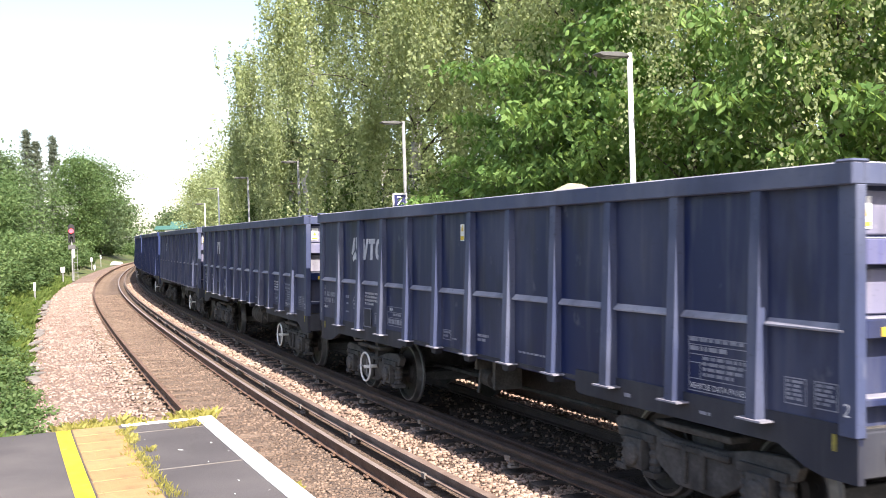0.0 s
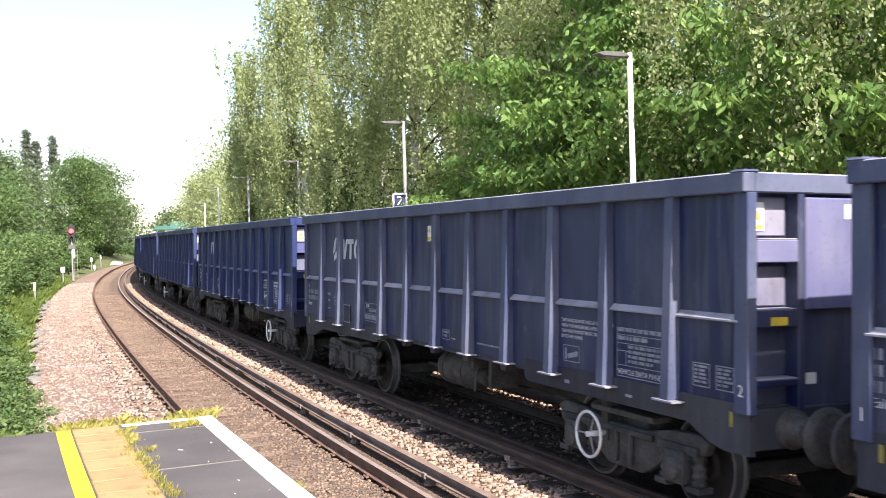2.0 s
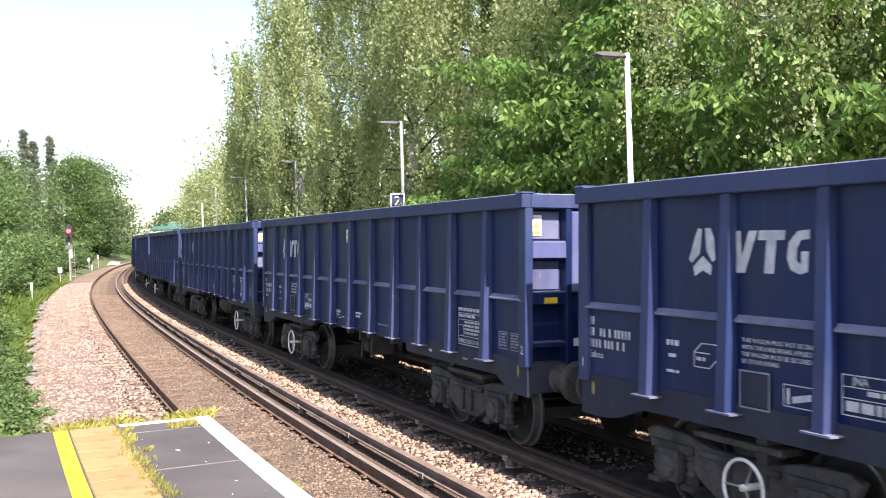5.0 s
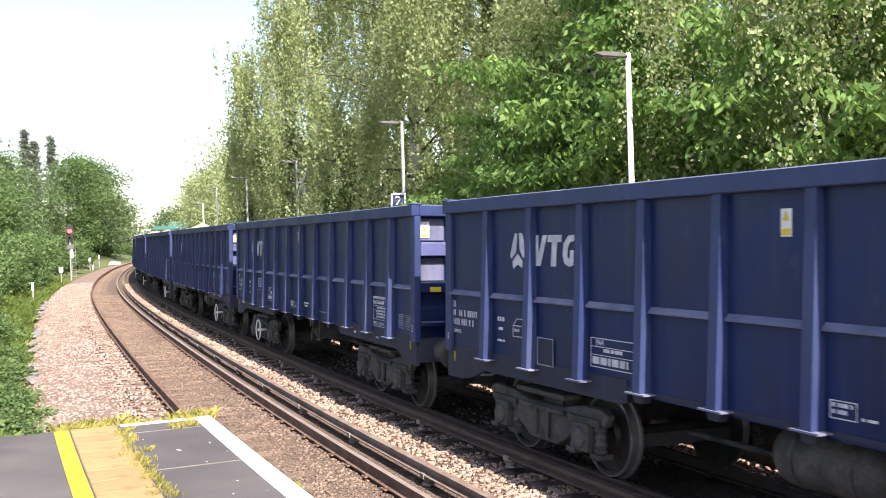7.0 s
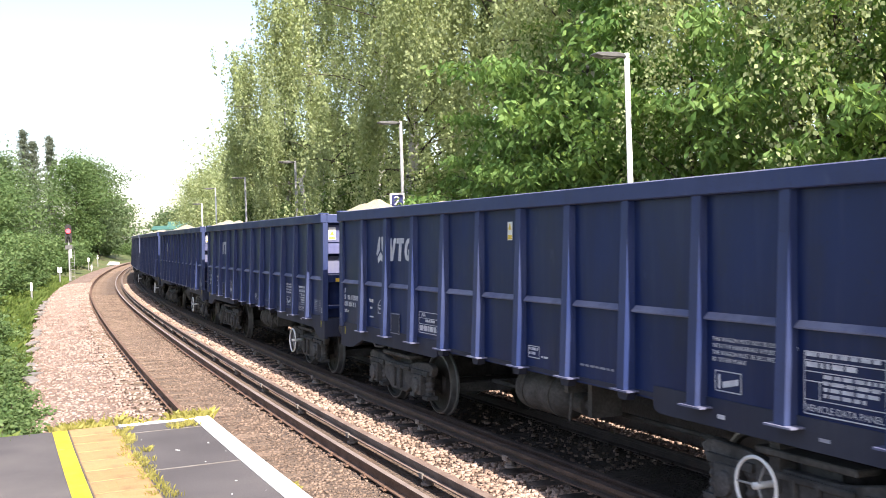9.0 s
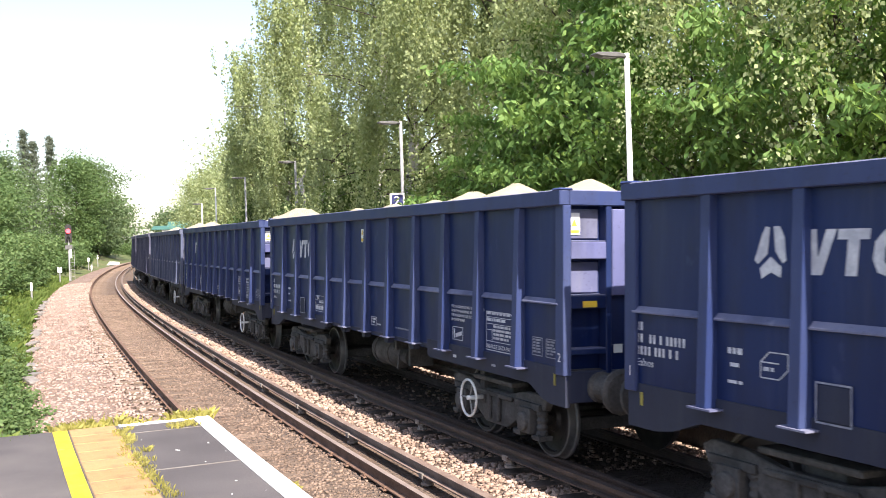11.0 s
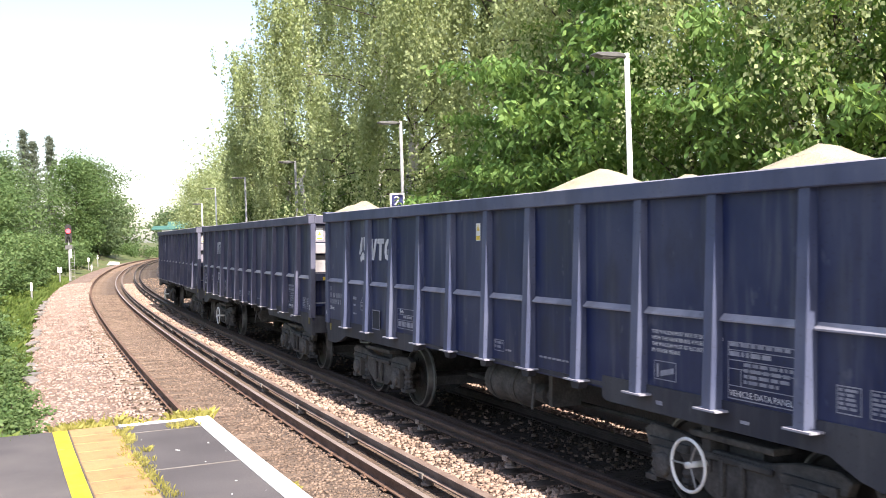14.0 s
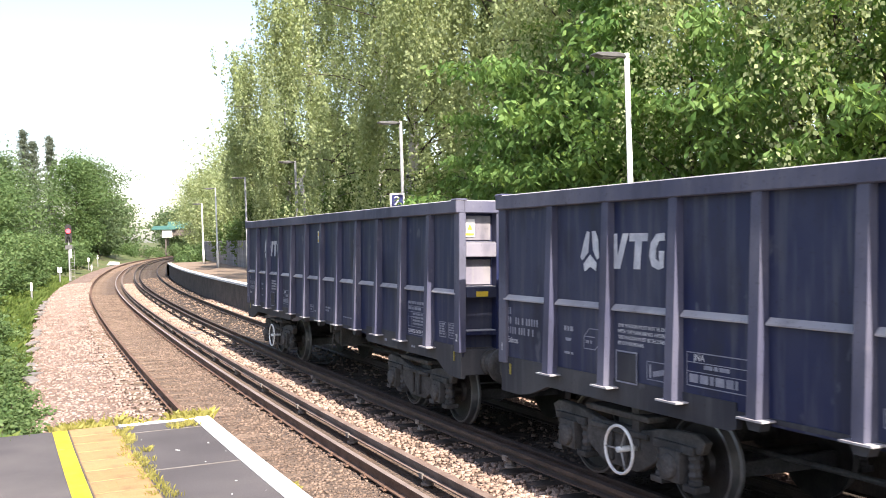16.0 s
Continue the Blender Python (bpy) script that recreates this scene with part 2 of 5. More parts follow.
M_POST = surface("white_lamp_post", (0.72, 0.72, 0.71), (0.62, 0.62, 0.61), 0.45, 4, 40, 0.12, 0.05)
M_POSTGREY = surface("galvanised_post", (0.42, 0.43, 0.42), (0.32, 0.33, 0.33), 0.5, 4, 40, 0.2, 0.05, metal=0.4)
M_POSTDIM = surface("weathered_grey_post", (0.19, 0.195, 0.195), (0.26, 0.265, 0.265), 0.6, 4, 40, 0.25, 0.05)
M_LANTERN = surface("grey_lantern_shell", (0.09, 0.09, 0.09), (0.13, 0.13, 0.13), 0.5, 6, 40, 0.2, 0.05)
M_BLACK = surface("black_enamel", (0.02, 0.02, 0.02), (0.035, 0.035, 0.035), 0.5, 6, 40, 0.2, 0.05)
M_SIGNBLUE = surface("navy_sign_enamel", (0.02, 0.025, 0.09), (0.025, 0.03, 0.11), 0.35, 6, 60, 0.1, 0.0)
M_BARK = surface("dark_bark", (0.07, 0.055, 0.04), (0.12, 0.10, 0.075), 0.95, 3, 20, 0.5, 0.8, stretch=(1, 1, 0.3), bump_dist=0.03)
M_BIRCH = surface("white_birch_bark", (0.58, 0.55, 0.5), (0.42, 0.39, 0.35), 0.85, 3, 14, 0.3, 0.4, stretch=(0.6, 0.6, 2.5), c=(0.05, 0.045, 0.04), c_scale=1.6, c_lo=0.56, c_hi=0.62)
M_ROOF = surface("green_sheet_roof", (0.035, 0.11, 0.09), (0.055, 0.14, 0.115), 0.6, 1, 20, 0.2, 0.1)
M_WALLCREAM = surface("pale_render_wall", (0.7, 0.69, 0.65), (0.6, 0.59, 0.55), 0.9, 1, 20, 0.2, 0.1)
M_DARKGLASS = surface("dark_window_glass", (0.02, 0.025, 0.03), (0.03, 0.035, 0.04), 0.15, 2, 30, 0.1, 0.0, spec=0.5)
M_BRICKWALL = surface("brown_brick_wall", (0.16, 0.10, 0.075), (0.22, 0.15, 0.11), 0.9, 2, 30, 0.4, 0.2)

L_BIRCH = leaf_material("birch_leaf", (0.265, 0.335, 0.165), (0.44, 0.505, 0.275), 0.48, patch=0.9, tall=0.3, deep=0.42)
L_BIRCH_BACK = leaf_material("birch_leaf_deep", (0.145, 0.205, 0.095), (0.28, 0.345, 0.17), 0.5, patch=0.9, tall=0.3)
L_BRIGHT = leaf_material("bright_cherry_leaf", (0.095, 0.205, 0.058), (0.28, 0.42, 0.135), 0.45, patch=0.9)
L_SHRUB = leaf_material("shrub_leaf", (0.078, 0.148, 0.054), (0.20, 0.285, 0.118), 0.42, patch=0.7)
L_DARK = leaf_material("deep_green_leaf", (0.075, 0.135, 0.038), (0.18, 0.25, 0.08), 0.48)
L_FAR = leaf_material("far_tree_leaf", (0.105, 0.165, 0.085), (0.21, 0.28, 0.145), 0.42, patch=0.25)
L_POPLAR = leaf_material("poplar_leaf", (0.12, 0.15, 0.115), (0.19, 0.215, 0.165), 0.35)
L_GRASS = leaf_material("grass_blade", (0.08, 0.14, 0.03), (0.18, 0.23, 0.06), 0.4)
L_DRY = leaf_material("dry_grass_blade", (0.30, 0.29, 0.07), (0.48, 0.43, 0.15), 0.35)

m_red, n_, l_, p_ = tree_nodes("red_aspect")
p_.inputs["Base Color"].default_value = (0.6, 0.02, 0.02, 1)
p_.inputs["Emission Color"].default_value = (1.0, 0.06, 0.08, 1)
p_.inputs["Emission Strength"].default_value = 3.0


# ---------------------------------------------------------------- mesh helpers
def box(bm, x0, x1, y0, y1, z0, z1):
    vs = [bm.verts.new(p) for p in ((x0, y0, z0), (x1, y0, z0), (x1, y1, z0), (x0, y1, z0), (x0, y0, z1), (x1, y0, z1), (x1, y1, z1), (x0, y1, z1))]
    for f in ((3, 2, 1, 0), (4, 5, 6, 7), (0, 1, 5, 4), (1, 2, 6, 5), (2, 3, 7, 6), (3, 0, 4, 7)):
        bm.faces.new([vs[i] for i in f])
    return vs


def extrude(bm, pts, axis, a, b):
    """A closed outline pts (u, v) drawn from a to b along the axis."""
    def put(u, v, w):
        return {"x": (w, u, v), "y": (u, w, v), "z": (u, v, w)}[axis]
    lo = [bm.verts.new(put(u, v, a)) for u, v in pts]
    hi = [bm.verts.new(put(u, v, b)) for u, v in pts]
    n = len(pts)
    bm.faces.new(lo)
    bm.faces.new(hi[::-1])
    for i in range(n):
        bm.faces.new([lo[i], hi[i], hi[(i + 1) % n], lo[(i + 1) % n]])


def cyl(bm, p, q, r, r2=None, seg=14):
    p, q = Vector(p), Vector(q)
    r2 = r if r2 is None else r2
    d = (q - p).normalized()
    u = d.orthogonal().normalized()
    v = d.cross(u)
    rings = []
    for c, rad in ((p, r), (q, r2)):
        rings.append([bm.verts.new(c + rad * (math.cos(2 * math.pi * k / seg) * u + math.sin(2 * math.pi * k / seg) * v)) for k in range(seg)])
    for k in range(seg):
        bm.faces.new([rings[0][k], rings[0][(k + 1) % seg], rings[1][(k + 1) % seg], rings[1][k]])
    bm.faces.new(rings[0][::-1])
    bm.faces.new(rings[1])


def lathe(bm, centre, axis, profile, seg=24):
    """profile: (distance along the axis, radius) pairs, closed at both ends."""
    c, d = Vector(centre), Vector(axis).normalized()
    u = d.orthogonal().normalized()
    v = d.cross(u)
    rings = [[bm.verts.new(c + h * d + max(r, 0.001) * (math.cos(2 * math.pi * k / seg) * u + math.sin(2 * math.pi * k / seg) * v)) for k in range(seg)] for h, r in profile]
    for a, b in zip(rings, rings[1:]):
        for k in range(seg):
            bm.faces.new([a[k], a[(k + 1) % seg], b[(k + 1) % seg], b[k]])
    bm.faces.new(rings[0][::-1])
    bm.faces.new(rings[-1])


def ring(bm, centre, axis, r, t, seg=28, side=8):
    c, d = Vector(centre), Vector(axis).normalized()
    u = d.orthogonal().normalized()
    v = d.cross(u)
    rows = []
    for k in range(seg):
        a = 2 * math.pi * k / seg
        e = math.cos(a) * u + math.sin(a) * v
        rows.append([bm.verts.new(c + e * (r + t * math.cos(2 * math.pi * j / side)) + d * t * math.sin(2 * math.pi * j / side)) for j in range(side)])
    for k in range(seg):
        for j in range(side):
            bm.faces.new([rows[k][j], rows[(k + 1) % seg][j], rows[(k + 1) % seg][(j + 1) % side], rows[k][(j + 1) % side]])


def tube(bm, pts, radii, seg=7):
    rows = []
    for i, p in enumerate(pts):
        p = Vector(p)
        d = (Vector(pts[min(i + 1, len(pts) - 1)]) - Vector(pts[max(i - 1, 0)])).normalized()
        u = d.cross(Vector((0.13, 0.97, 0.2))).normalized()
        v = d.cross(u)
        rows.append([bm.verts.new(p + radii[i] * (math.cos(2 * math.pi * k / seg) * u + math.sin(2 * math.pi * k / seg) * v)) for k in range(seg)])
    for a, b in zip(rows, rows[1:]):
        for k in range(seg):
            bm.faces.new([a[k], a[(k + 1) % seg], b[(k + 1) % seg], b[k]])
    bm.faces.new(rows[0][::-1])
    bm.faces.new(rows[-1])


def finish(bm, name, mats, bevel=0.0, smooth=False):
    bmesh.ops.recalc_face_normals(bm, faces=bm.faces[:])
    if bevel:
        bmesh.ops.bevel(bm, geom=bm.edges[:], offset=bevel, segments=1, affect="EDGES", clamp_overlap=True)
    me = bpy.data.meshes.new(name)
    bm.to_mesh(me)
    bm.free()
    for m in mats if isinstance(mats, (list, tuple)) else [mats]:
        me.materials.append(m)
    if smooth:
        me.polygons.foreach_set("use_smooth", [True] * len(me.polygons))
    return me


def part(name, bm, material, parent, label="", bevel=0.0, smooth=False):
    """Links a bmesh (or a ready mesh) as one object under a thing or a part."""
    me = bm if isinstance(bm, bpy.types.Mesh) else finish(bm, name, material, bevel, smooth)
    ob = new(name, me)
    ob.parent = parent
    if label:
        tagged(ob, label)
    return ob


def thing(name, m=Matrix(), label="", category="", group="", kind=""):
    ob = new(name)
    ob.empty_display_size = 0.3
    ob.matrix_basis = m
    return tagged(ob, label, category, group, kind)


def solid(name, bm, material, label="", category="", group="", kind="", m=None, bevel=0.0, smooth=False):
    me = bm if isinstance(bm, bpy.types.Mesh) else finish(bm, name, material, bevel, smooth)
    ob = new(name, me)
    if m is not None:
        ob.matrix_basis = m
    return tagged(ob, label, category, group, kind)


def array_mesh(name, verts, faces_per, mats):
    """A mesh from arrays: verts (n, 3) and faces (m, k) of one size k."""
    me = bpy.data.meshes.new(name)
    k = faces_per.shape[1]
    me.vertices.add(len(verts))
    me.vertices.foreach_set("co", np.ascontiguousarray(verts, dtype=np.float32).ravel())
    me.loops.add(faces_per.size)
    me.loops.foreach_set("vertex_index", np.ascontiguousarray(faces_per, dtype=np.int32).ravel())
    me.polygons.add(len(faces_per))
    me.polygons.foreach_set("loop_start", np.arange(0, faces_per.size, k, dtype=np.int32))
    me.update(calc_edges=True)
    for m in mats if isinstance(mats, (list, tuple)) else [mats]:
        me.materials.append(m)
    return me


def sweep(name, profile, s0, s1, o, mat, step=1.0, z=None, top_mat=None, closed=True):
    """A profile of (across, up) drawn along the line at offset o."""
    n = max(2, int((s1 - s0) / step) + 1)
    ss = np.linspace(s0, s1, n)
    k = len(profile)
    verts = np.zeros((n * k, 3))
    for i, s in enumerate(ss):
        for j, (a, b) in enumerate(profile):
            zz = rail_z(o + a) if z is None else z
            verts[i * k + j] = at(s, o + a, zz + b)
    faces = []
    m = k if closed else k - 1
    for i in range(n - 1):
        for j in range(m):
            faces.append((i * k + j, i * k + (j + 1) % k, (i + 1) * k + (j + 1) % k, (i + 1) * k + j))
    me = bpy.data.meshes.new(name)
    caps = [tuple(range(k))[::-1], tuple(range((n - 1) * k, n * k))] if closed else []
    me.from_pydata(verts.tolist(), [], faces + caps)
    me.materials.append(mat)
    if top_mat:
        me.materials.append(top_mat)
        nz = [max(b for a, b in profile)]
        for p in me.polygons:
            if all(abs(profile[v % k][1] - nz[0]) < 0.004 for v in p.vertices):
                p.material_index = 1
    bm = bmesh.new()
    bm.from_mesh(me)
    bmesh.ops.recalc_face_normals(bm, faces=bm.faces[:])
    bm.to_mesh(me)
    bm.free()
    return me


def text_mesh(name, words, size, mat):
    cu = bpy.data.curves.new(name, "FONT")
    cu.body, cu.size, cu.extrude = words, size, 0.001
    ob = bpy.data.objects.new(name, cu)
    scene.collection.objects.link(ob)
    me = bpy.data.meshes.new_from_object(ob.evaluated_get(bpy.context.evaluated_depsgraph_get()))
    bpy.data.objects.remove(ob)
    me.materials.clear()
    me.materials.append(mat)
    return me


# ---------------------------------------------------------------- ground
def local_so(x, y):
    """Nearest station and offset for arrays of points."""
    so, oo = np.empty(len(x)), np.empty(len(x))
    px, py, hh, st = PX[::4], PY[::4], HEAD[::4], S[::4]
    for i in range(0, len(x), 4000):
        d = (x[i:i + 4000, None] - px) ** 2 + (y[i:i + 4000, None] - py) ** 2
        k = d.argmin(1)
        so[i:i + 4000] = st[k]
        oo[i:i + 4000] = (x[i:i + 4000] - px[k]) * np.cos(hh[k]) - (y[i:i + 4000] - py[k]) * np.sin(hh[k])
    return so, oo


def ground_height(so, oo):
    bank = np.interp(so, [-50, 0, 20, 60, 130, 200], [1.5, 1.5, 2.2, 3.0, 2.5, 1.5])
    z = np.interp(oo, [-14, -8, -4.4, -2.6, 8, 9.5, 11, 30], [1, 0.75, 0.12, 0, 0, 0, 0, 0]) * bank
    z = z + np.interp(oo, [8.5, 10.5], [0, 1.1])
    return z - 0.5


def build_ground():
    gx = np.unique(np.concatenate([np.arange(-130, 90, 1.6), np.linspace(-400, -130, 18), np.linspace(90, 400, 20), [-3000, -1200, 1200, 3000]]))
    gy = np.unique(np.concatenate([np.arange(-30, 240, 1.6), np.linspace(-400, -30, 24), np.linspace(240, 600, 20), [-3000, -1200, 1200, 3000]]))
    X, Y = np.meshgrid(gx, gy)
    so, oo = local_so(X.ravel(), Y.ravel())
    z = ground_height(so, oo)
    rng = np.random.default_rng(3)
    z += rng.normal(0, 0.05, len(z)) * (np.abs(oo - 2) > 7)
    n = len(gx)
    a = (np.arange(len(gy) - 1)[:, None] * n + np.arange(n - 1)).ravel()
    me = array_mesh("ground", np.stack([X.ravel(), Y.ravel(), z], 1), np.stack([a, a + 1, a + n + 1, a + n], 1), M_GROUND)
    me.polygons.foreach_set("use_smooth", [True] * len(me.polygons))
    tagged(new("ground", me), "earth and rough grass beside the railway", "ground", kind="structure")


build_ground()

# ---------------------------------------------------------------- ballast, tracks
BED_Z = -0.19
solid("ballast_bed", sweep("ballast_bed", [(0, 0), (FAR_TRACK + 0.35, 0), (FAR_TRACK + 0.35, -0.35), (0, -0.35)], -250, 300, -0.55, M_BALLAST, 2.0, z=BED_Z), None, "brown stained track ballast between the rails", "ballast", kind="structure")
# bed of the far line, its dark colour standing for the train's shade
solid("goods_line_ballast", sweep("goods_line_ballast", [(FAR_TRACK + 0.35, 0), (6.25, 0), (6.25, -0.35), (FAR_TRACK + 0.35, -0.35)], -250, 300, -0.55, M_SHADED_BED, 2.0, z=BED_Z), None, "ballast under the goods train, coloured dark for its shade", "ballast", kind="structure")
solid("ballast_shoulder", sweep("ballast_shoulder", [(-2.1, -0.33), (-1.55, -0.05), (-0.5, 0.035), (0, 0.0), (0, -0.35)], -250, 300, -0.55, M_BED_PALE, 2.0, z=BED_Z), None, "pale fresh ballast shoulder beside the track", "ballast", kind="structure")


def stones(name, count, s0, s1, olo, ohi, size, mat, label, zfun, seed, power=1.0):
    """Many small rough stones lying on the bed, thicker towards the start of the stretch."""
    rng = np.random.default_rng(seed)
    ico = np.array([(x, y, z) for z in (-1, 1) for y in (-1, 1) for x in (-1, 1)]) * 0.62
    fc = np.array([(0, 2, 3), (0, 3, 1), (4, 5, 7), (4, 7, 6), (0, 1, 5), (0, 5, 4), (2, 6, 7), (2, 7, 3), (0, 4, 6), (0, 6, 2), (1, 3, 7), (1, 7, 5)])
    u = rng.random(count) ** power
    s = s0 + (s1 - s0) * u
    o = olo + (ohi - olo) * rng.random(count)
    h = np.interp(s, S, HEAD)
    w = wide(s, o)
    c = np.stack([np.interp(s, S, PX) + w * np.cos(h), np.interp(s, S, PY) - w * np.sin(h), zfun(o)], 1)
    r = size * (0.55 + 0.9 * rng.random(count)) * (1 + 0.8 * u)
    v = ico[None] * (1 + rng.uniform(-0.42, 0.30, (count, 8, 1)))
    v = v * (rng.uniform(0.6, 1.25, (count, 1, 3)))
    a = rng.uniform(0, 6.28, count)
    ca, sa = np.cos(a)[:, None], np.sin(a)[:, None]
    v = np.stack([v[..., 0] * ca - v[..., 1] * sa, v[..., 0] * sa + v[..., 1] * ca, v[..., 2] * 0.8], -1)
    v = v * r[:, None, None] + c[:, None]
    f = (fc[None] + 8 * np.arange(count)[:, None, None]).reshape(-1, 3)
    tagged(new(name, array_mesh(name, v.reshape(-1, 3), f, mat)), label, "ballast", kind="stuff")


def flat(z):
    return lambda o: np.full(len(o), z)


stones("shoulder_stones", 14000, 4, 75, -2.65, -0.10, 0.032, M_STONE_PALE, "pale pinkish ballast stones on the shoulder", lambda o: BED_Z + np.interp(o + 0.55, [-2.1, -1.55, -0.5, 0, 0.3], [-0.33, -0.05, 0.035, 0.03, 0.03]), 11, 1.6)
stones("six_foot_stones", 12000, 3, 70, GAUGE + 0.55, FAR_TRACK - 0.15, 0.032, M_STONE, "loose buff ballast stones between the two tracks", flat(BED_Z + 0.015), 12, 1.6)
stones("four_foot_stones", 12000, 3, 55, 0.05, GAUGE - 0.05, 0.022, M_BROWN_STONE, "rust-stained ballast stones between the rails", flat(BED_Z + 0.005), 13, 1.7)
stones("far_track_stones", 3500, 5, 80, FAR_TRACK, FAR_TRACK + 2.2, 0.034, M_SHADED_STONE, "ballast stones under the goods train", flat(BED_Z + 0.01), 14, 1.4)

stones("cess_stones", 5000, 3, 45, FAR_TRACK + GAUGE + 0.30, FAR_TRACK + GAUGE + 0.88, 0.034, M_STONE, "buff ballast stones at the foot of the far platform", flat(BED_Z + 0.02), 15, 1.4)

RAIL = [(-0.035, 0.0), (0.035, 0.0), (0.035, -0.035), (0.011, -0.05), (0.011, -0.12), (0.07, -0.135), (0.07, -0.15), (-0.07, -0.15), (-0.07, -0.135), (-0.011, -0.12), (-0.011, -0.05), (-0.035, -0.035)]
COND = [(-0.042, 0.076), (0.042, 0.076), (0.042, 0.03), (0.016, 0.015), (0.016, -0.02), (0.065, -0.03), (0.065, -0.045), (-0.065, -0.045), (-0.065, -0.03), (-0.016, -0.02), (-0.016, 0.015), (-0.042, 0.03)]


def build_track(name, o0, cond_o, label, rail_mat, cond_mat, sleeper_mat):
    tr = thing(name, label=label, category="railway track", group="two running lines", kind="structure")
    for o in (o0, o0 + GAUGE):
        part("rail", sweep("rail", RAIL, -240, 290, o, rail_mat, 1.0, top_mat=M_RAILTOP if 1 < o < 2 else None), None, tr, "rust-brown rail with a worn head" if o0 < 1 else "grimy rail, coloured darker for the train's shade")
    part("conductor_rail", sweep("conductor_rail", COND, -240, 290, cond_o, cond_mat, 1.0), None, tr, "brown steel conductor rail on insulators")
    bm = bmesh.new()
    box(bm, -1.28, 1.28, -0.125, 0.125, -0.12, 0.0)
    slp = finish(bm, "sleeper", sleeper_mat, 0.012)
    bm = bmesh.new()
    box(bm, -0.11, 0.11, -0.07, 0.07, 0, 0.02)
    box(bm, -0.09, -0.05, -0.03, 0.03, 0.02, 0.045)
    box(bm, 0.05, 0.09, -0.03, 0.03, 0.02, 0.045)
    chair = finish(bm, "rail_chair", rail_mat, 0.006)
    bm = bmesh.new()
    lathe(bm, (0, 0, 0), (0, 0, 1), [(0, 0.075), (0.03, 0.075), (0.035, 0.055), (0.06, 0.062), (0.065, 0.05), (0.1, 0.055), (0.115, 0.04)], 10)
    box(bm, -0.09, -0.06, -0.05, 0.05, 0.09, 0.15)
    box(bm, 0.06, 0.09, -0.05, 0.05, 0.09, 0.15)
    pot = finish(bm, "insulator", M_POT)
    lean = Matrix.Rotation(math.atan(CANT / GAUGE), 4, "Y")
    mid = o0 + GAUGE / 2
    for i in range(150):
        s = 2.0 + 0.70 * i
        ob = part("sleeper", slp, None, tr)
        ob.matrix_basis = turned(s, mid, CANT / 2 - 0.208) @ lean
        if i < 70:
            for o in (o0, o0 + GAUGE):
                c = part("rail_chair", chair, None, tr)
                c.matrix_basis = turned(s, o, rail_z(o) - 0.162)
        if i % 4 == 1:
            p = part("insulator", pot, None, tr)
            p.matrix_basis = turned(s, cond_o, rail_z(cond_o) - 0.16)
    pts, fcs = [], []
    for i in range(420):
        s = 107 + 0.7 * i if i < 230 else 1.3 - 0.7 * (i - 230)
        m = turned(s, mid, CANT / 2 - 0.155) @ lean
        b = len(pts)
        pts += [m @ Vector(c) for c in ((-1.28, -0.125, 0), (1.28, -0.125, 0), (1.28, 0.125, 0), (-1.28, 0.125, 0), (-1.28, -0.125, -0.1), (1.28, -0.125, -0.1), (1.28, 0.125, -0.1), (-1.28, 0.125, -0.1))]
        fcs += [(b, b + 1, b + 2, b + 3), (b, b + 4, b + 5, b + 1), (b + 2, b + 6, b + 7, b + 3)]
    me = bpy.data.meshes.new("far_sleepers")
    me.from_pydata([tuple(p) for p in pts], [], fcs)
    me.materials.append(sleeper_mat)
    tagged(part("far_sleepers", me, None, tr), kind="stuff")


CO = 0.42
build_track("track_near", 0.0, GAUGE + CO, "empty near line with rusty rails and brown sleepers", M_RAIL, M_COND, M_SLEEPER)
# far line takes the darker copies, coloured for shade under the wagons
build_track("track_far", FAR_TRACK, FAR_TRACK - CO, "far line carrying the goods train, coloured dark for its shade", M_RAIL_GRIMY_SHADED, M_RAIL_GRIMY_SHADED, M_SLEEPER_SHADED)

# cable trough and a junction of pale slabs on the shoulder
def build_trough():
    tr = thing("cable_trough", label="concrete cable trough with broken lids along the ballast edge", category="cable trough")
    rng = random.Random(5)
    bm = bmesh.new()
    box(bm, -0.13, 0.13, -0.28, 0.28, 0, 0.06)
    lid = finish(bm, "trough_lid", M_POT, 0.012)
    for i in range(34):
        if rng.random() < 0.45:
            continue
        s = 19 + i * 1.02
        ob = part("trough_lid", lid, None, tr)
        ob.matrix_basis = turned(s, -2.28 + rng.uniform(-0.06, 0.06), -0.27, rng.uniform(-0.5, 0.5)) @ Matrix.Rotation(rng.uniform(-0.15, 0.15), 4, "X")
    bm = bmesh.new()
    box(bm, -0.2, 0.2, -0.5, 0.5, 0, 0.02)
    slab = finish(bm, "crossing_slab", M_POT, 0.006)
    ob = solid("cable_cover", slab, None, "grey flat cable cover lying between the tracks", "cable cover", m=turned(27.5, GAUGE + SIX * 0.52, BED_Z + 0.02, 0.5))


build_trough()

# ---------------------------------------------------------------- platforms
PLAT_Z = 0.95
END_S = 5.15


def strip(bm, o0, o1, s0, s1, z0, z1, step=1.0, mat=0):
    n = max(2, int(abs(s1 - s0) / step) + 2)
    rows = []
    for s in np.linspace(s0, s1, n):
        rows.append([bm.verts.new(at(s, o, z)) for o, z in ((o0, z0), (o1, z0), (o1, z1), (o0, z1))])
    for a, b in zip(rows, rows[1:]):
        for j in range(4):
            bm.faces.new([a[j], a[(j + 1) % 4], b[(j + 1) % 4], b[j]]).material_index = mat
    bm.faces.new(rows[0]).material_index = mat
    bm.faces.new(rows[-1][::-1]).material_index = mat


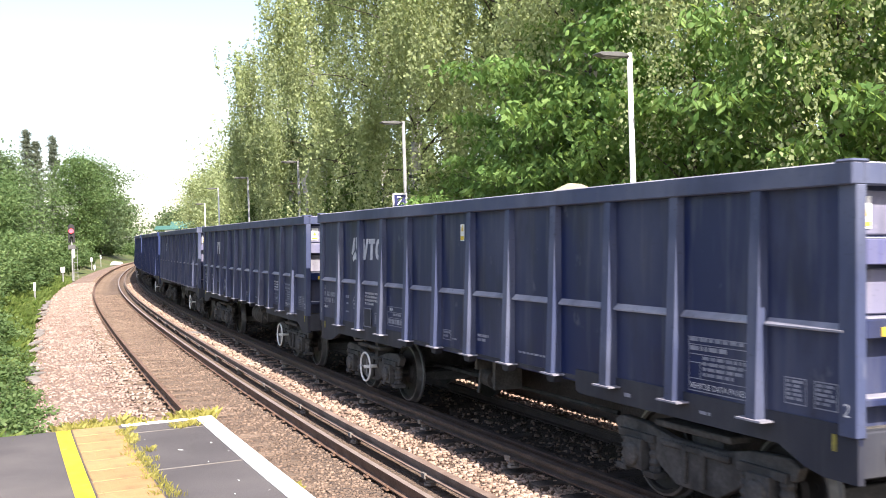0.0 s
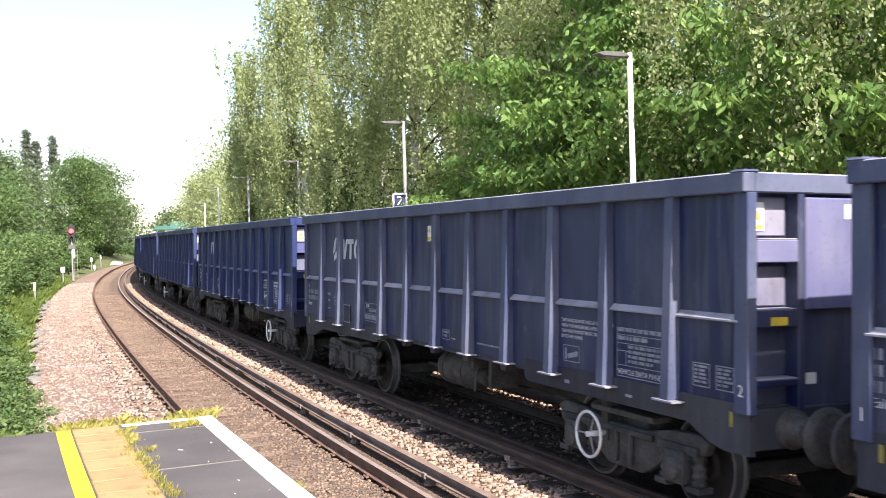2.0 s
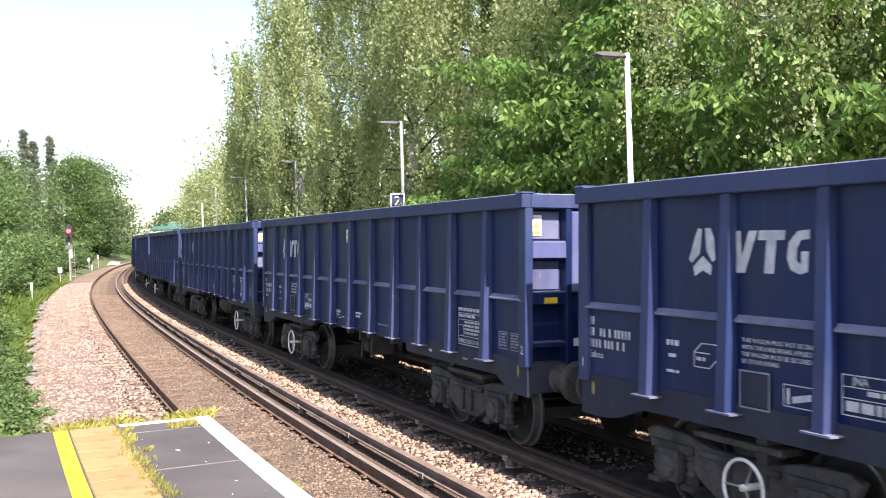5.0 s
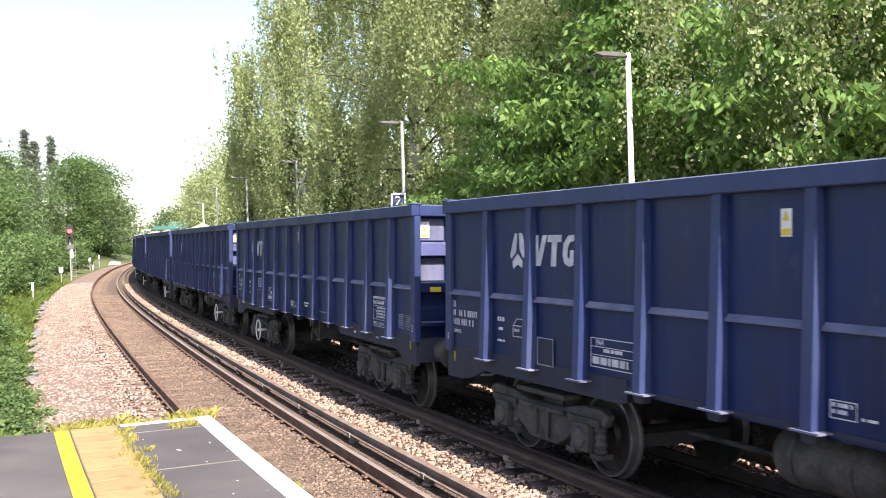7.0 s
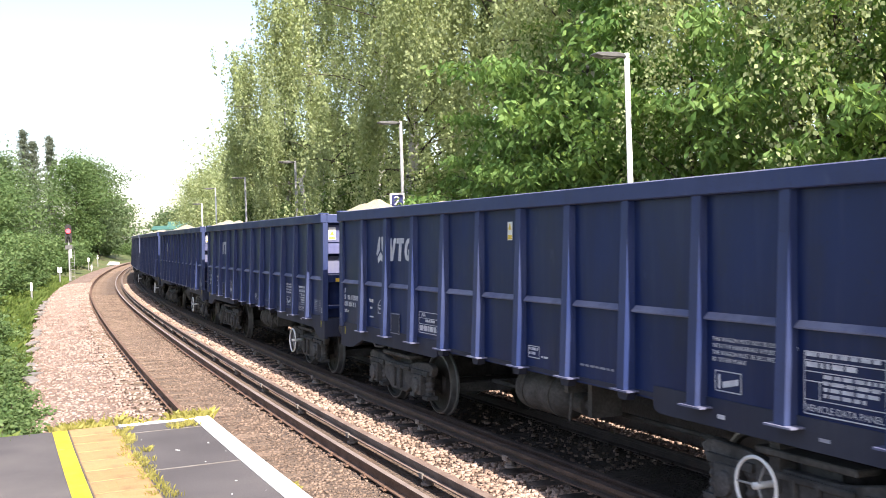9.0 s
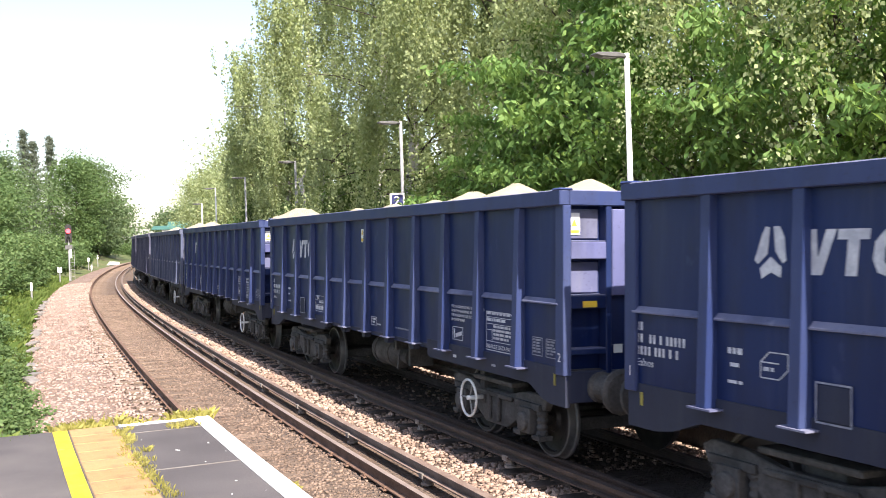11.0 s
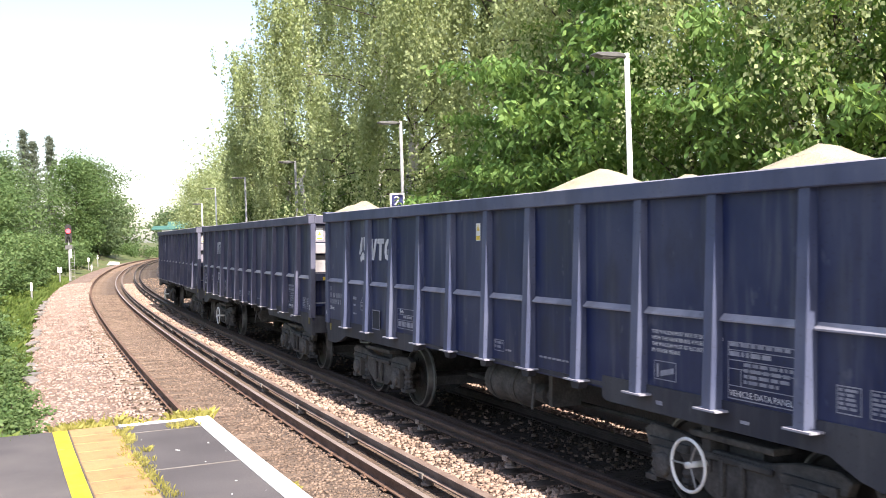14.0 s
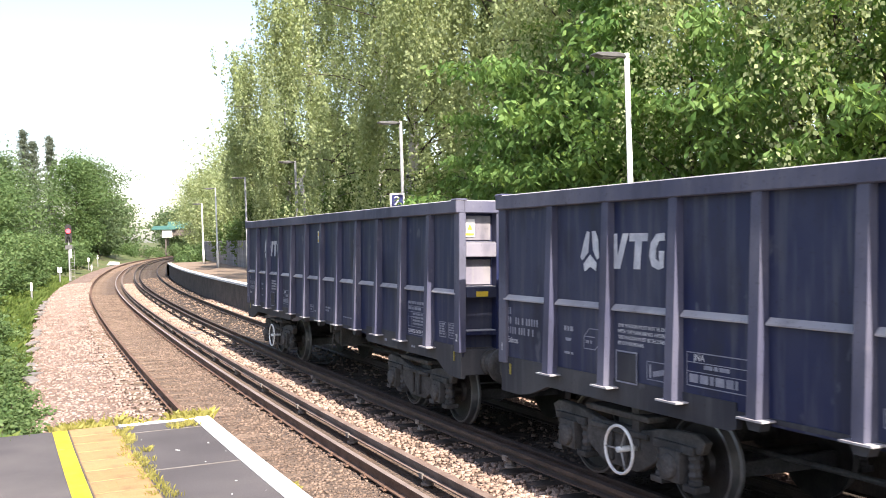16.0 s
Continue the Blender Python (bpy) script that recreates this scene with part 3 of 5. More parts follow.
def build_near_platform():
    p = thing("platform_near", label="near platform end with asphalt, buff pavers and painted lines", category="platform", kind="structure")
    bm = bmesh.new()
    strip(bm, -7.5, -0.62, -70, END_S, -0.5, PLAT_Z)
    part("slab", bm, M_ASPHALT, p, "grey-brown worn asphalt")
    bm = bmesh.new()
    strip(bm, -0.765, -0.60, -70, END_S + 0.02, PLAT_Z - 0.08, PLAT_Z + 0.006)
    part("edge_line", bm, M_WLINE, p, "white painted platform edge")
    bm = bmesh.new()
    strip(bm, -1.50, -0.765, END_S - 0.10, END_S + 0.02, PLAT_Z - 0.06, PLAT_Z + 0.005)
    part("end_line", bm, M_WLINE, p, "white painted line across the platform end")
    bm = bmesh.new()
    strip(bm, -2.12, -1.985, -70, END_S - 0.03, PLAT_Z - 0.05, PLAT_Z + 0.006)
    part("yellow_line", bm, M_YLINE, p, "yellow painted safety line")
    for s, w in ((END_S - 0.52, 0.012), (END_S - 2.25, 0.02)):
        bm = bmesh.new()
        strip(bm, -1.52, -0.77, s, s + w, PLAT_Z - 0.02, PLAT_Z + 0.004, 0.02)
        part("asphalt_joint", bm, M_POT, p, "pale filled joint across the asphalt")
    bm = bmesh.new()
    strip(bm, -1.975, -1.535, END_S - 16, END_S - 0.03, PLAT_Z - 0.03, PLAT_Z + 0.009)
    part("paver_bed", bm, M_SLEEPER, p, "brown dirt in the paver joints")
    tile_bm = bmesh.new()
    box(tile_bm, -0.212, 0.212, -0.186, 0.186, -0.04, 0.014)
    bmesh.ops.bevel(tile_bm, geom=tile_bm.edges[:], offset=0.003, segments=1, affect="EDGES")
    for ix in range(6):
        for iy in range(6):
            lathe(tile_bm, (-0.175 + 0.07 * ix, -0.165 + 0.066 * iy, 0.011), (0, 0, 1), [(0, 0.013), (0.004, 0.009)], 6)
    tile = finish(tile_bm, "paver", M_PAVER)
    rng = random.Random(8)
    for i in range(40):
        t = part("paver", tile, None, p)
        t.matrix_basis = turned(END_S - 0.25 - 0.4 * i, -1.755, PLAT_Z + rng.uniform(0, 0.003)) @ pose(0, 0, 0, rng.uniform(-0.25, 0.25), rng.uniform(-0.2, 0.2), rng.uniform(-0.8, 0.8))
    rng = random.Random(2)
    bm = bmesh.new()
    for i in range(9):
        s, o = END_S - rng.uniform(0.1, 3.5), rng.uniform(-1.4, -0.8)
        m = turned(s, o, PLAT_Z + 0.001, rng.uniform(0, 3))
        r = rng.uniform(0.006, 0.022)
        vs = [bm.verts.new(m @ Vector((r * math.cos(a) * 1.6, r * math.sin(a) * 0.6, 0.004))) for a in (0, 1.2, 2.1, 3.3, 4.4, 5.4)]
        bm.faces.new(vs)
    part("worn_paint_flecks", bm, M_WLINE, p, "pale flecks on the asphalt")


def build_far_platform():
    p = thing("platform_far", label="far platform with sooty wall, white edge and tan surface", category="platform", kind="structure")
    bm = bmesh.new()
    strip(bm, 5.70, 9.9, -70, 84, -0.5, PLAT_Z, 2.0)
    part("deck", bm, M_TANPLAT, p, "tan gravelled platform surface")
    bm = bmesh.new()
    strip(bm, 5.67, 5.78, -70, 84, -0.5, PLAT_Z - 0.08, 2.0)
    part("face_wall", bm, M_BRICKDARK, p, "sooty dark platform wall")
    bm = bmesh.new()
    strip(bm, 5.56, 5.88, -70, 84, PLAT_Z - 0.08, PLAT_Z + 0.008, 2.0)
    part("coping", bm, M_WLINE, p, "white painted coping edge")
    bm = bmesh.new()
    rows = [[bm.verts.new(at(s, o, z)) for o, z in ((5.5, -0.5), (10.2, -0.5), (10.2, zt), (5.5, zt))] for s, zt in ((84, PLAT_Z), (92, -0.25))]
    for j in range(4):
        bm.faces.new([rows[0][j], rows[0][(j + 1) % 4], rows[1][(j + 1) % 4], rows[1][j]])
    bm.faces.new(rows[1][::-1])
    part("ramp", bm, M_TANPLAT, p, "sloping platform end ramp")


build_near_platform()
build_far_platform()


def build_fence():
    f = thing("palisade_fence", label="grey upright-board fence along the back of the far platform", category="fence")
    rng = random.Random(4)
    bm = bmesh.new()
    extrude(bm, [(-0.055, 0), (0.055, 0), (0.055, 1.66), (0, 1.74), (-0.055, 1.66)], "x", -0.012, 0.012)
    pale = finish(bm, "fence_board", M_FENCE)
    O = 9.3
    for i in range(290):
        s = 54 + i * 0.155
        ob = part("fence_board", pale, None, f)
        ob.matrix_basis = turned(s, O, PLAT_Z + rng.uniform(0, 0.02), rng.uniform(-0.03, 0.03))
    for z in (0.4, 1.3):
        bm = bmesh.new()
        strip(bm, O + 0.02, O + 0.06, 8, 98.8, PLAT_Z + z, PLAT_Z + z + 0.08, 2.0)
        part("fence_rail", bm, M_FENCE, f)
    bm = bmesh.new()
    for i in range(296):
        s = 8 + i * 0.155
        m = turned(s, O, PLAT_Z)
        vs = [bm.verts.new(m @ Vector(v)) for v in ((0, -0.055, 0), (0, 0.055, 0), (0, 0.055, 1.7), (0, -0.055, 1.7), (0.02, -0.055, 0), (0.02, 0.055, 0), (0.02, 0.055, 1.7), (0.02, -0.055, 1.7))]
        for q in ((0, 1, 2, 3), (7, 6, 5, 4), (3, 2, 6, 7), (0, 4, 5, 1), (1, 5, 6, 2), (0, 3, 7, 4)):
            bm.faces.new([vs[k] for k in q])
    tagged(part("boards_behind_train", bm, M_FENCE, f), kind="stuff")
    for s in range(8, 99, 3):
        bm = bmesh.new()
        box(bm, -0.05, 0.05, -0.05, 0.05, -0.05, 1.6)
        ob = part("fence_post", bm, M_FENCE, f)
        ob.matrix_basis = turned(s, O + 0.11, PLAT_Z)


build_fence()


def build_lamp(s, o, top, arm, white, label):
    """A platform lamp: tapered post and a flat lantern on a short arm over the platform."""
    lamp = thing("platform_lamp", turned(s, o, PLAT_Z), label, "lamp post", "platform lamps")
    h = top - PLAT_Z
    bm = bmesh.new()
    lathe(bm, (0, 0, 0), (0, 0, 1), [(0, 0.085), (1.1, 0.085), (1.15, 0.055), (h, 0.048)], 14)
    part("post", bm, M_POST if white else M_POSTDIM, lamp, smooth=True)
    bm = bmesh.new()
    cyl(bm, (0, 0, h - 0.07), (-0.14, 0, h - 0.05), 0.035, seg=10)
    part("bracket", bm, M_BLACK, lamp)
    bm = bmesh.new()
    extrude(bm, [(-0.10, -0.05), (-0.20, -0.07), (-arm + 0.1, -0.06), (-arm, -0.02), (-arm + 0.05, 0.015), (-0.25, 0.03), (-0.10, 0.0)], "y", -0.11, 0.11)
    ln = part("lantern", bm, M_LANTERN, lamp, "flat dark grey lantern", bevel=0.015)
    ln.matrix_basis = pose(0, 0, h - 0.03)
    bm = bmesh.new()
    box(bm, -arm + 0.16, -0.28, -0.08, 0.08, -0.078, -0.062)
    df = part("diffuser", bm, M_HOSE, ln, "grey diffuser, unlit")
    return lamp


for i, (s, top, white) in enumerate(((10.2, 5.95, True), (22.5, 6.1, False), (36.2, 6.0, False), (49.0, 6.12, False), (62.8, 6.25, True), (74.5, 5.65, True))):
    build_lamp(s, 8.0, top, 0.72, white, "tall white platform lamp post with flat lantern" if white else "tall grey platform lamp post with flat lantern")


def build_sign():
    sg = thing("platform_number_sign", turned(22.3, 7.75, PLAT_Z, radians(-14)), "navy square platform number sign on a post", "platform sign")
    bm = bmesh.new()
    cyl(bm, (0, 0.03, 0), (0, 0.03, 3.0), 0.035, seg=10)
    part("post", bm, M_POSTGREY, sg)
    bm = bmesh.new()
    box(bm, -0.215, 0.215, -0.02, 0.0, 2.60, 3.03)
    part("border", bm, M_WHITE, sg, "white border", bevel=0.006)
    bm = bmesh.new()
    box(bm, -0.165, 0.165, -0.027, -0.02, 2.65, 2.98)
    part("panel", bm, M_SIGNBLUE, sg, "navy blue panel")
    d = part("digit", text_mesh("digit", "2", 0.36, M_WHITE), None, sg, "white figure 2")
    d.matrix_basis = pose(-0.10, -0.030, 2.695, 90, 0, 0)


build_sign()


def build_signal():
    sg = thing("railway_signal", turned(88, -2.6, -0.4), "black colour-light signal showing red on a pale post", "railway signal")
    bm = bmesh.new()
    cyl(bm, (0, 0, 0), (0, 0, 3.6), 0.07, seg=12)
    part("post", bm, M_POSTGREY, sg)
    bm = bmesh.new()
    extrude(bm, [(-0.28, 3.35), (0.28, 3.35), (0.28, 4.75), (0.14, 4.95), (-0.14, 4.95), (-0.28, 4.75)], "y", -0.06, 0.0)
    hd = part("head_backboard", bm, M_BLACK, sg, "black backboard", bevel=0.01)
    for z in (3.75, 4.35):
        bm = bmesh.new()
        lathe(bm, (0, -0.06, z), (0, -1, 0), [(0, 0.16), (0.22, 0.16), (0.22, 0.145), (0.02, 0.145)], 18)
        part("lamp_hood", bm, M_BLACK, hd)
    bm = bmesh.new()
    lathe(bm, (0, -0.10, 4.35), (0, -1, 0), [(0, 0.2), (0.03, 0.2)], 18)
    part("red_lens", bm, m_red, hd, "lit red lens")
    bm = bmesh.new()
    box(bm, -0.3, 0.3, -0.12, 0.1, 2.75, 3.15)
    part("junction_box", bm, M_LANTERN, sg, "dark grey box under the head", bevel=0.02)
    bm = bmesh.new()
    box(bm, 0.05, 0.25, -0.12, -0.08, 2.0, 2.75)
    part("number_plate", bm, M_WHITE, sg, "white identification plate")
    bm = bmesh.new()
    for k in range(9):
        cyl(bm, (0.12, 0.1, 0.4 + 0.3 * k), (0.42, 0.1, 0.4 + 0.3 * k), 0.012, seg=6)
    cyl(bm, (0.12, 0.1, 0), (0.12, 0.1, 3.0), 0.015, seg=6)
    cyl(bm, (0.42, 0.1, 0), (0.42, 0.1, 3.0), 0.015, seg=6)
    part("ladder", bm, M_POSTGREY, sg)


build_signal()


def build_marker(s, o, h, w, label):
    mk = thing("lineside_marker", turned(s, o, -0.45), label, "marker post", "lineside markers")
    bm = bmesh.new()
    cyl(bm, (0, 0, 0), (0, 0, h), 0.05, seg=8)
    part("post", bm, M_POSTGREY, mk)
    bm = bmesh.new()
    box(bm, -w, w, -0.05, -0.03, h - 0.45, h)
    part("plate", bm, M_WHITE, mk, "white plate", bevel=0.01)


for s, o, h, w in ((79, -2.75, 1.5, 0.16), (53, -3.0, 1.25, 0.06), (121, -3.4, 1.6, 0.14), (128, -3.7, 1.7, 0.10), (134, -3.6, 1.7, 0.10), (119, -2.9, 0.7, 0.1)):
    build_marker(s, o, h, w, "small white lineside marker on a short post")
bm = bmesh.new()
extrude(bm, [(-0.9, 0), (0.9, 0), (0.75, 0.42), (-0.5, 0.5)], "y", -0.6, 0.6)
solid("equipment_cabinet", bm, M_WHITE, "low white equipment box beside the line", "equipment box", m=turned(146, -2.9, -0.35), bevel=0.05)


def build_footbridge():
    h = thing("footbridge", turned(206, 2.4, -0.3), "distant covered footbridge with green roof over the tracks", "footbridge")
    bm = bmesh.new()
    extrude(bm, [(-1.6, 5.6), (-1.6, 5.75), (0, 7.1), (1.6, 5.75), (1.6, 5.6)], "x", -5.2, 6.4)
    part("roof", bm, M_ROOF, h, "green sheet-metal roof")
    for yy in (-1.3, 1.2):
        bm = bmesh.new()
        box(bm, -5.0, 6.2, yy, yy + 0.1, 4.3, 5.6)
        part("side_wall", bm, M_BRICKDARK, h, "dark parapet wall")
    bm = bmesh.new()
    box(bm, -5.0, 6.2, -1.2, 1.2, 4.1, 4.3)
    part("deck", bm, M_BRICKDARK, h)
    bm = bmesh.new()
    box(bm, 1.4, 2.9, -1.36, -1.30, 3.9, 5.3)
    part("notice_board", bm, M_WHITE, h, "white board on the parapet")
    bm = bmesh.new()
    box(bm, -6.2, -4.2, -1.6, 1.4, 3.9, 5.45)
    part("stair_head", bm, M_WALLCREAM, h, "white rendered stair head")
    bm = bmesh.new()
    extrude(bm, [(-1.9, 5.45), (-1.9, 5.6), (0, 6.3), (1.9, 5.6), (1.9, 5.45)], "x", -8.2, -3.4)
    part("stair_roof", bm, M_ROOF, h, "pale green stair roof")
    for x in (-5.6, 6.0):
        for yy in (-1.1, 1.0):
            bm = bmesh.new()
            box(bm, x - 0.15, x + 0.15, yy - 0.1, yy + 0.2, 0, 4.2)
            part("leg", bm, M_BRICKDARK, h)


build_footbridge()


# ---------------------------------------------------------------- wagons
HALF, SIDE = 6.50, 1.30
RIBS = [5.4775 - 1.075 * k for k in range(11)]

MESH = {}


def cached(key, make):
    if key not in MESH:
        MESH[key] = make()
    return MESH[key]


def bay_x(x):
    """Even bays to the wagon's own bays: the one at the number end is longer."""
    return float(np.interp(x, [-7.5, -6.5, -5.54, 5.46, 6.5, 7.5], [-7.5, -6.5, RIBS[-1], RIBS[0], 6.5, 7.5]))


def body_z(z):
    """Heights on the body, from the foot of the ribs to the rim."""
    return float(np.interp(z, [0, 1.0, 1.18, 3.09, 4], [0, 1.0, 1.13, 3.137, 4.05]))


def body(me, bays=True):
    for v in me.vertices:
        v.co = (bay_x(v.co.x) if bays else v.co.x, v.co.y, body_z(v.co.z))
    return me


def rib_mesh(x, grade):
    deep = -2.6 < x < 2.7
    def make():
        bm = bmesh.new()
        w = 0.065
        v = [bm.verts.new(p) for p in ((-w, -0.0, 1.19), (w, -0.0, 1.19), (w, -0.0, 2.94), (-w, 0.0, 2.94), (-w * 0.9, -0.13, 1.19), (w * 0.9, -0.13, 1.19), (w * 0.9, -0.07, 2.94), (-w * 0.9, -0.07, 2.94))]
        for f in ((0, 1, 5, 4), (1, 2, 6, 5), (2, 3, 7, 6), (3, 0, 4, 7), (4, 5, 6, 7)):
            bm.faces.new([v[i] for i in f])
        bm.faces.ensure_lookup_table()
        n0 = len(bm.faces)
        box(bm, -0.15, 0.15, -0.155, 0.0, 1.172, 1.19)
        bm.faces.ensure_lookup_table()
        for f in bm.faces[n0:]:
            f.material_index = 1
        if deep:
            bm.faces.ensure_lookup_table()
            n1 = len(bm.faces)
            extrude(bm, [(-0.10, 1.172), (0.10, 1.172), (0.06, 1.06), (-0.06, 1.06)], "y", -0.10, 0.0)
            bm.faces.ensure_lookup_table()
            for f in bm.faces[n1:]:
                f.material_index = 2
        # paler than the side wall, to carry the sunlit rib faces in the colour
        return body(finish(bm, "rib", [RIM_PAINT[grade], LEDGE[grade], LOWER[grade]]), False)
    return cached(("rib", deep, grade), make)


def end_parts(grade, wg, m):
    """One end: sheet, corner posts, inner posts, ledges with dust, raised middle panel."""
    P, LD = PAINTS[grade], LEDGE[grade]
    def one(key, name, mat, boxes, bevel=0.008, label=""):
        def make():
            bm = bmesh.new()
            for b in boxes:
                box(bm, *b)
            return body(finish(bm, name, mat, bevel))
        part(name, cached((key, grade), make), None, wg, label).matrix_basis = m
    one("end", "end_wall", P, [(HALF - 0.20, HALF - 0.17, -1.29, 1.29, 1.1, 2.95)], 0)
    for y, k in ((-1, "a"), (1, "b")):
        lo, hi = sorted((y * 1.345, y * 1.245))
        one("cp" + k, "corner_post", RIM_PAINT[grade], [(HALF - 0.18, HALF - 0.002, lo, hi, 1.19, 2.935)])
        lo, hi = sorted((y * 0.80, y * 0.73))
        one("ip" + k, "inner_post", P, [(HALF - 0.17, HALF - 0.012, lo, hi, 1.2, 2.93)])
        lo, hi = sorted((y * 1.243, y * 0.802))
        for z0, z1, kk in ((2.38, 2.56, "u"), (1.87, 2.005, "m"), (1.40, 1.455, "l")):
            one("lg" + k + kk, "ledge", END_SUN_PAINT[grade] if kk == "u" else P, [(HALF - 0.17, HALF - 0.008, lo, hi, z0, z1)])
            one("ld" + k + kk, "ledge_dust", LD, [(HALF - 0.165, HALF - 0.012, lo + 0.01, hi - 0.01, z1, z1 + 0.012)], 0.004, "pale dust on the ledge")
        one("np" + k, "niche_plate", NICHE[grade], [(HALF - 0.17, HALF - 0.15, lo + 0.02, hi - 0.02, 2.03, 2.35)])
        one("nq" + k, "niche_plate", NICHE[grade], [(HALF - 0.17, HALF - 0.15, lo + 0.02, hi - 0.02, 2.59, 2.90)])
    # raised panel in the paler end paint that carries the sunlight
    one("panel", "end_panel", END_SUN_PAINT[grade], [(HALF - 0.17, HALF - 0.004, -0.725, 0.725, 2.0, 2.90)], 0.012)
    one("lower", "lower_panel", END_SUN_PAINT[grade] if grade == "dusty" else P, [(HALF - 0.17, HALF - 0.06, -0.725, 0.725, 1.2, 2.0)])
    one("grab", "grab_rail", LD, [(HALF - 0.06, HALF - 0.02, -0.1, -0.06, 1.30, 1.52)], 0.006)


def load_mesh(kind):
    """Heaped sand inside the body: a row of cones run together, its crests above the rim."""
    peaks = {"full": ((5.3, 0.40), (4.7, 0.46), (4.2, 0.46), (3.5, 0.37), (2.0, 0.33), (-3.5, 0.24), (-5.2, 0.18)),
             "three": ((4.6, 0.34), (2.6, 0.40), (1.1, 0.37), (-0.45, 0.30), (-2.45, 0.30), (-4.6, 0.27)),
             "ends": ((5.3, 0.42), (4.4, 0.37), (2.6, 0.12), (-0.6, 0.20), (-4.9, 0.10)),
             "one": ((0.3, 0.32), (3.6, -0.1), (-4.6, -0.1)),
             "low": ((4.2, 0.43), (2.2, 0.27), (0.5, 0.46), (-4.0, 0.25), (-1.8, 0.15)),
             "rear": ((-5.2, 0.26), (-4.2, 0.16), (2.0, -0.2))}[kind]
    def make():
        nx, ny = 90, 22
        xs, ys = np.linspace(-6.31, 6.31, nx), np.linspace(-1.25, 1.25, ny)
        X, Y = np.meshgrid(xs, ys)
        Z = np.full_like(X, 2.55)
        for px, h in peaks:
            r = np.hypot((X - px) * 0.80, Y * 0.85 - 0.1)
            Z = np.maximum(Z, 3.09 + h - 0.62 * r - 0.05 * np.exp(-r * r * 6))
        edge = np.minimum(1.25 - np.abs(Y), 6.31 - np.abs(X))
        Z = np.minimum(Z, 2.92 + edge * 0.8)
        for i in range(ny):
            for j in range(nx):
                Z[i, j] += 0.035 * noise.noise((X[i, j] * 2.3, Y[i, j] * 2.3, len(kind))) + 0.015 * noise.noise((X[i, j] * 9, Y[i, j] * 9, 3))
        a = (np.arange(ny - 1)[:, None] * nx + np.arange(nx - 1)).ravel()
        me = array_mesh("sand_load", np.stack([X.ravel(), Y.ravel(), Z.ravel() + 0.045], 1), np.stack([a, a + 1, a + nx + 1, a + nx], 1), M_SAND)
        me.polygons.foreach_set("use_smooth", [True] * len(me.polygons))
        return me
    return cached(("load", kind), make)


def side_frame_mesh():
    def make():
        bm = bmesh.new()
        # deep fish-bellied frame between two axle boxes
        extrude(bm, [(-1.32, 0.74), (-1.20, 0.80), (-0.75, 0.78), (-0.35, 0.70), (0.35, 0.70), (0.75, 0.78), (1.20, 0.80), (1.32, 0.74), (1.26, 0.62), (0.78, 0.58), (0.55, 0.40), (0.30, 0.27), (-0.30, 0.27), (-0.55, 0.40), (-0.78, 0.58), (-1.26, 0.62)], "y", -1.08, -0.98)
        box(bm, -0.5, 0.5, -1.12, -1.08, 0.62, 0.68)
        box(bm, -0.16, -0.10, -1.13, -1.08, 0.32, 0.66)
        box(bm, 0.10, 0.16, -1.13, -1.08, 0.32, 0.66)
        box(bm, -0.55, 0.55, -1.14, -0.90, 0.80, 0.86)
        return finish(bm, "side_frame", M_BOGIE, 0.012)
    return cached("frame", make)


def axle_box_mesh():
    def make():
        bm = bmesh.new()
        box(bm, -0.15, 0.15, -1.16, -0.92, 0.32, 0.62)
        lathe(bm, (0, -1.16, 0.46), (0, -1, 0), [(0, 0.12), (0.04, 0.11), (0.05, 0.07)], 14)
        for x in (-0.24, 0.24):
            lathe(bm, (x, -1.04, 0.32), (0, 0, 1), [(0, 0.075), (0.04, 0.075), (0.05, 0.055), (0.09, 0.075), (0.13, 0.055), (0.17, 0.075), (0.21, 0.055), (0.25, 0.075), (0.30, 0.06)], 8)
            box(bm, x - 0.09, x + 0.09, -1.13, -0.95, 0.26, 0.32)
        box(bm, -0.3, 0.3, -1.12, -0.96, 0.60, 0.68)
        return finish(bm, "axle_box", M_BOGIE, 0.006)
    return cached("axlebox", make)


def wheelset_mesh():
    def make():
        bm = bmesh.new()
        cyl(bm, (0, -0.95, 0), (0, 0.95, 0), 0.075, seg=14)
        for y in (-1, 1):
            lathe(bm, (0, y * 0.69, 0), (0, y, 0), [(-0.02, 0.49), (0.01, 0.49), (0.02, 0.462), (0.105, 0.455), (0.11, 0.43), (0.11, 0.395), (0.075, 0.38), (0.055, 0.17), (0.10, 0.14), (0.10, 0.08)], 32)
            for k in range(3):
                a = 2.094 * k
                cyl(bm, (0.27 * math.cos(a), y * 0.75, 0.27 * math.sin(a)), (0.27 * math.cos(a), y * 0.765, 0.27 * math.sin(a)), 0.035, seg=8)
        me = finish(bm, "wheelset", [M_WHEEL, M_TREAD])
        for p in me.polygons:
            r = math.hypot(p.center.x, p.center.z)
            if r > 0.437 and len(p.vertices) == 4:
                p.material_index = 1
        return me
    return cached("wheelset", make)


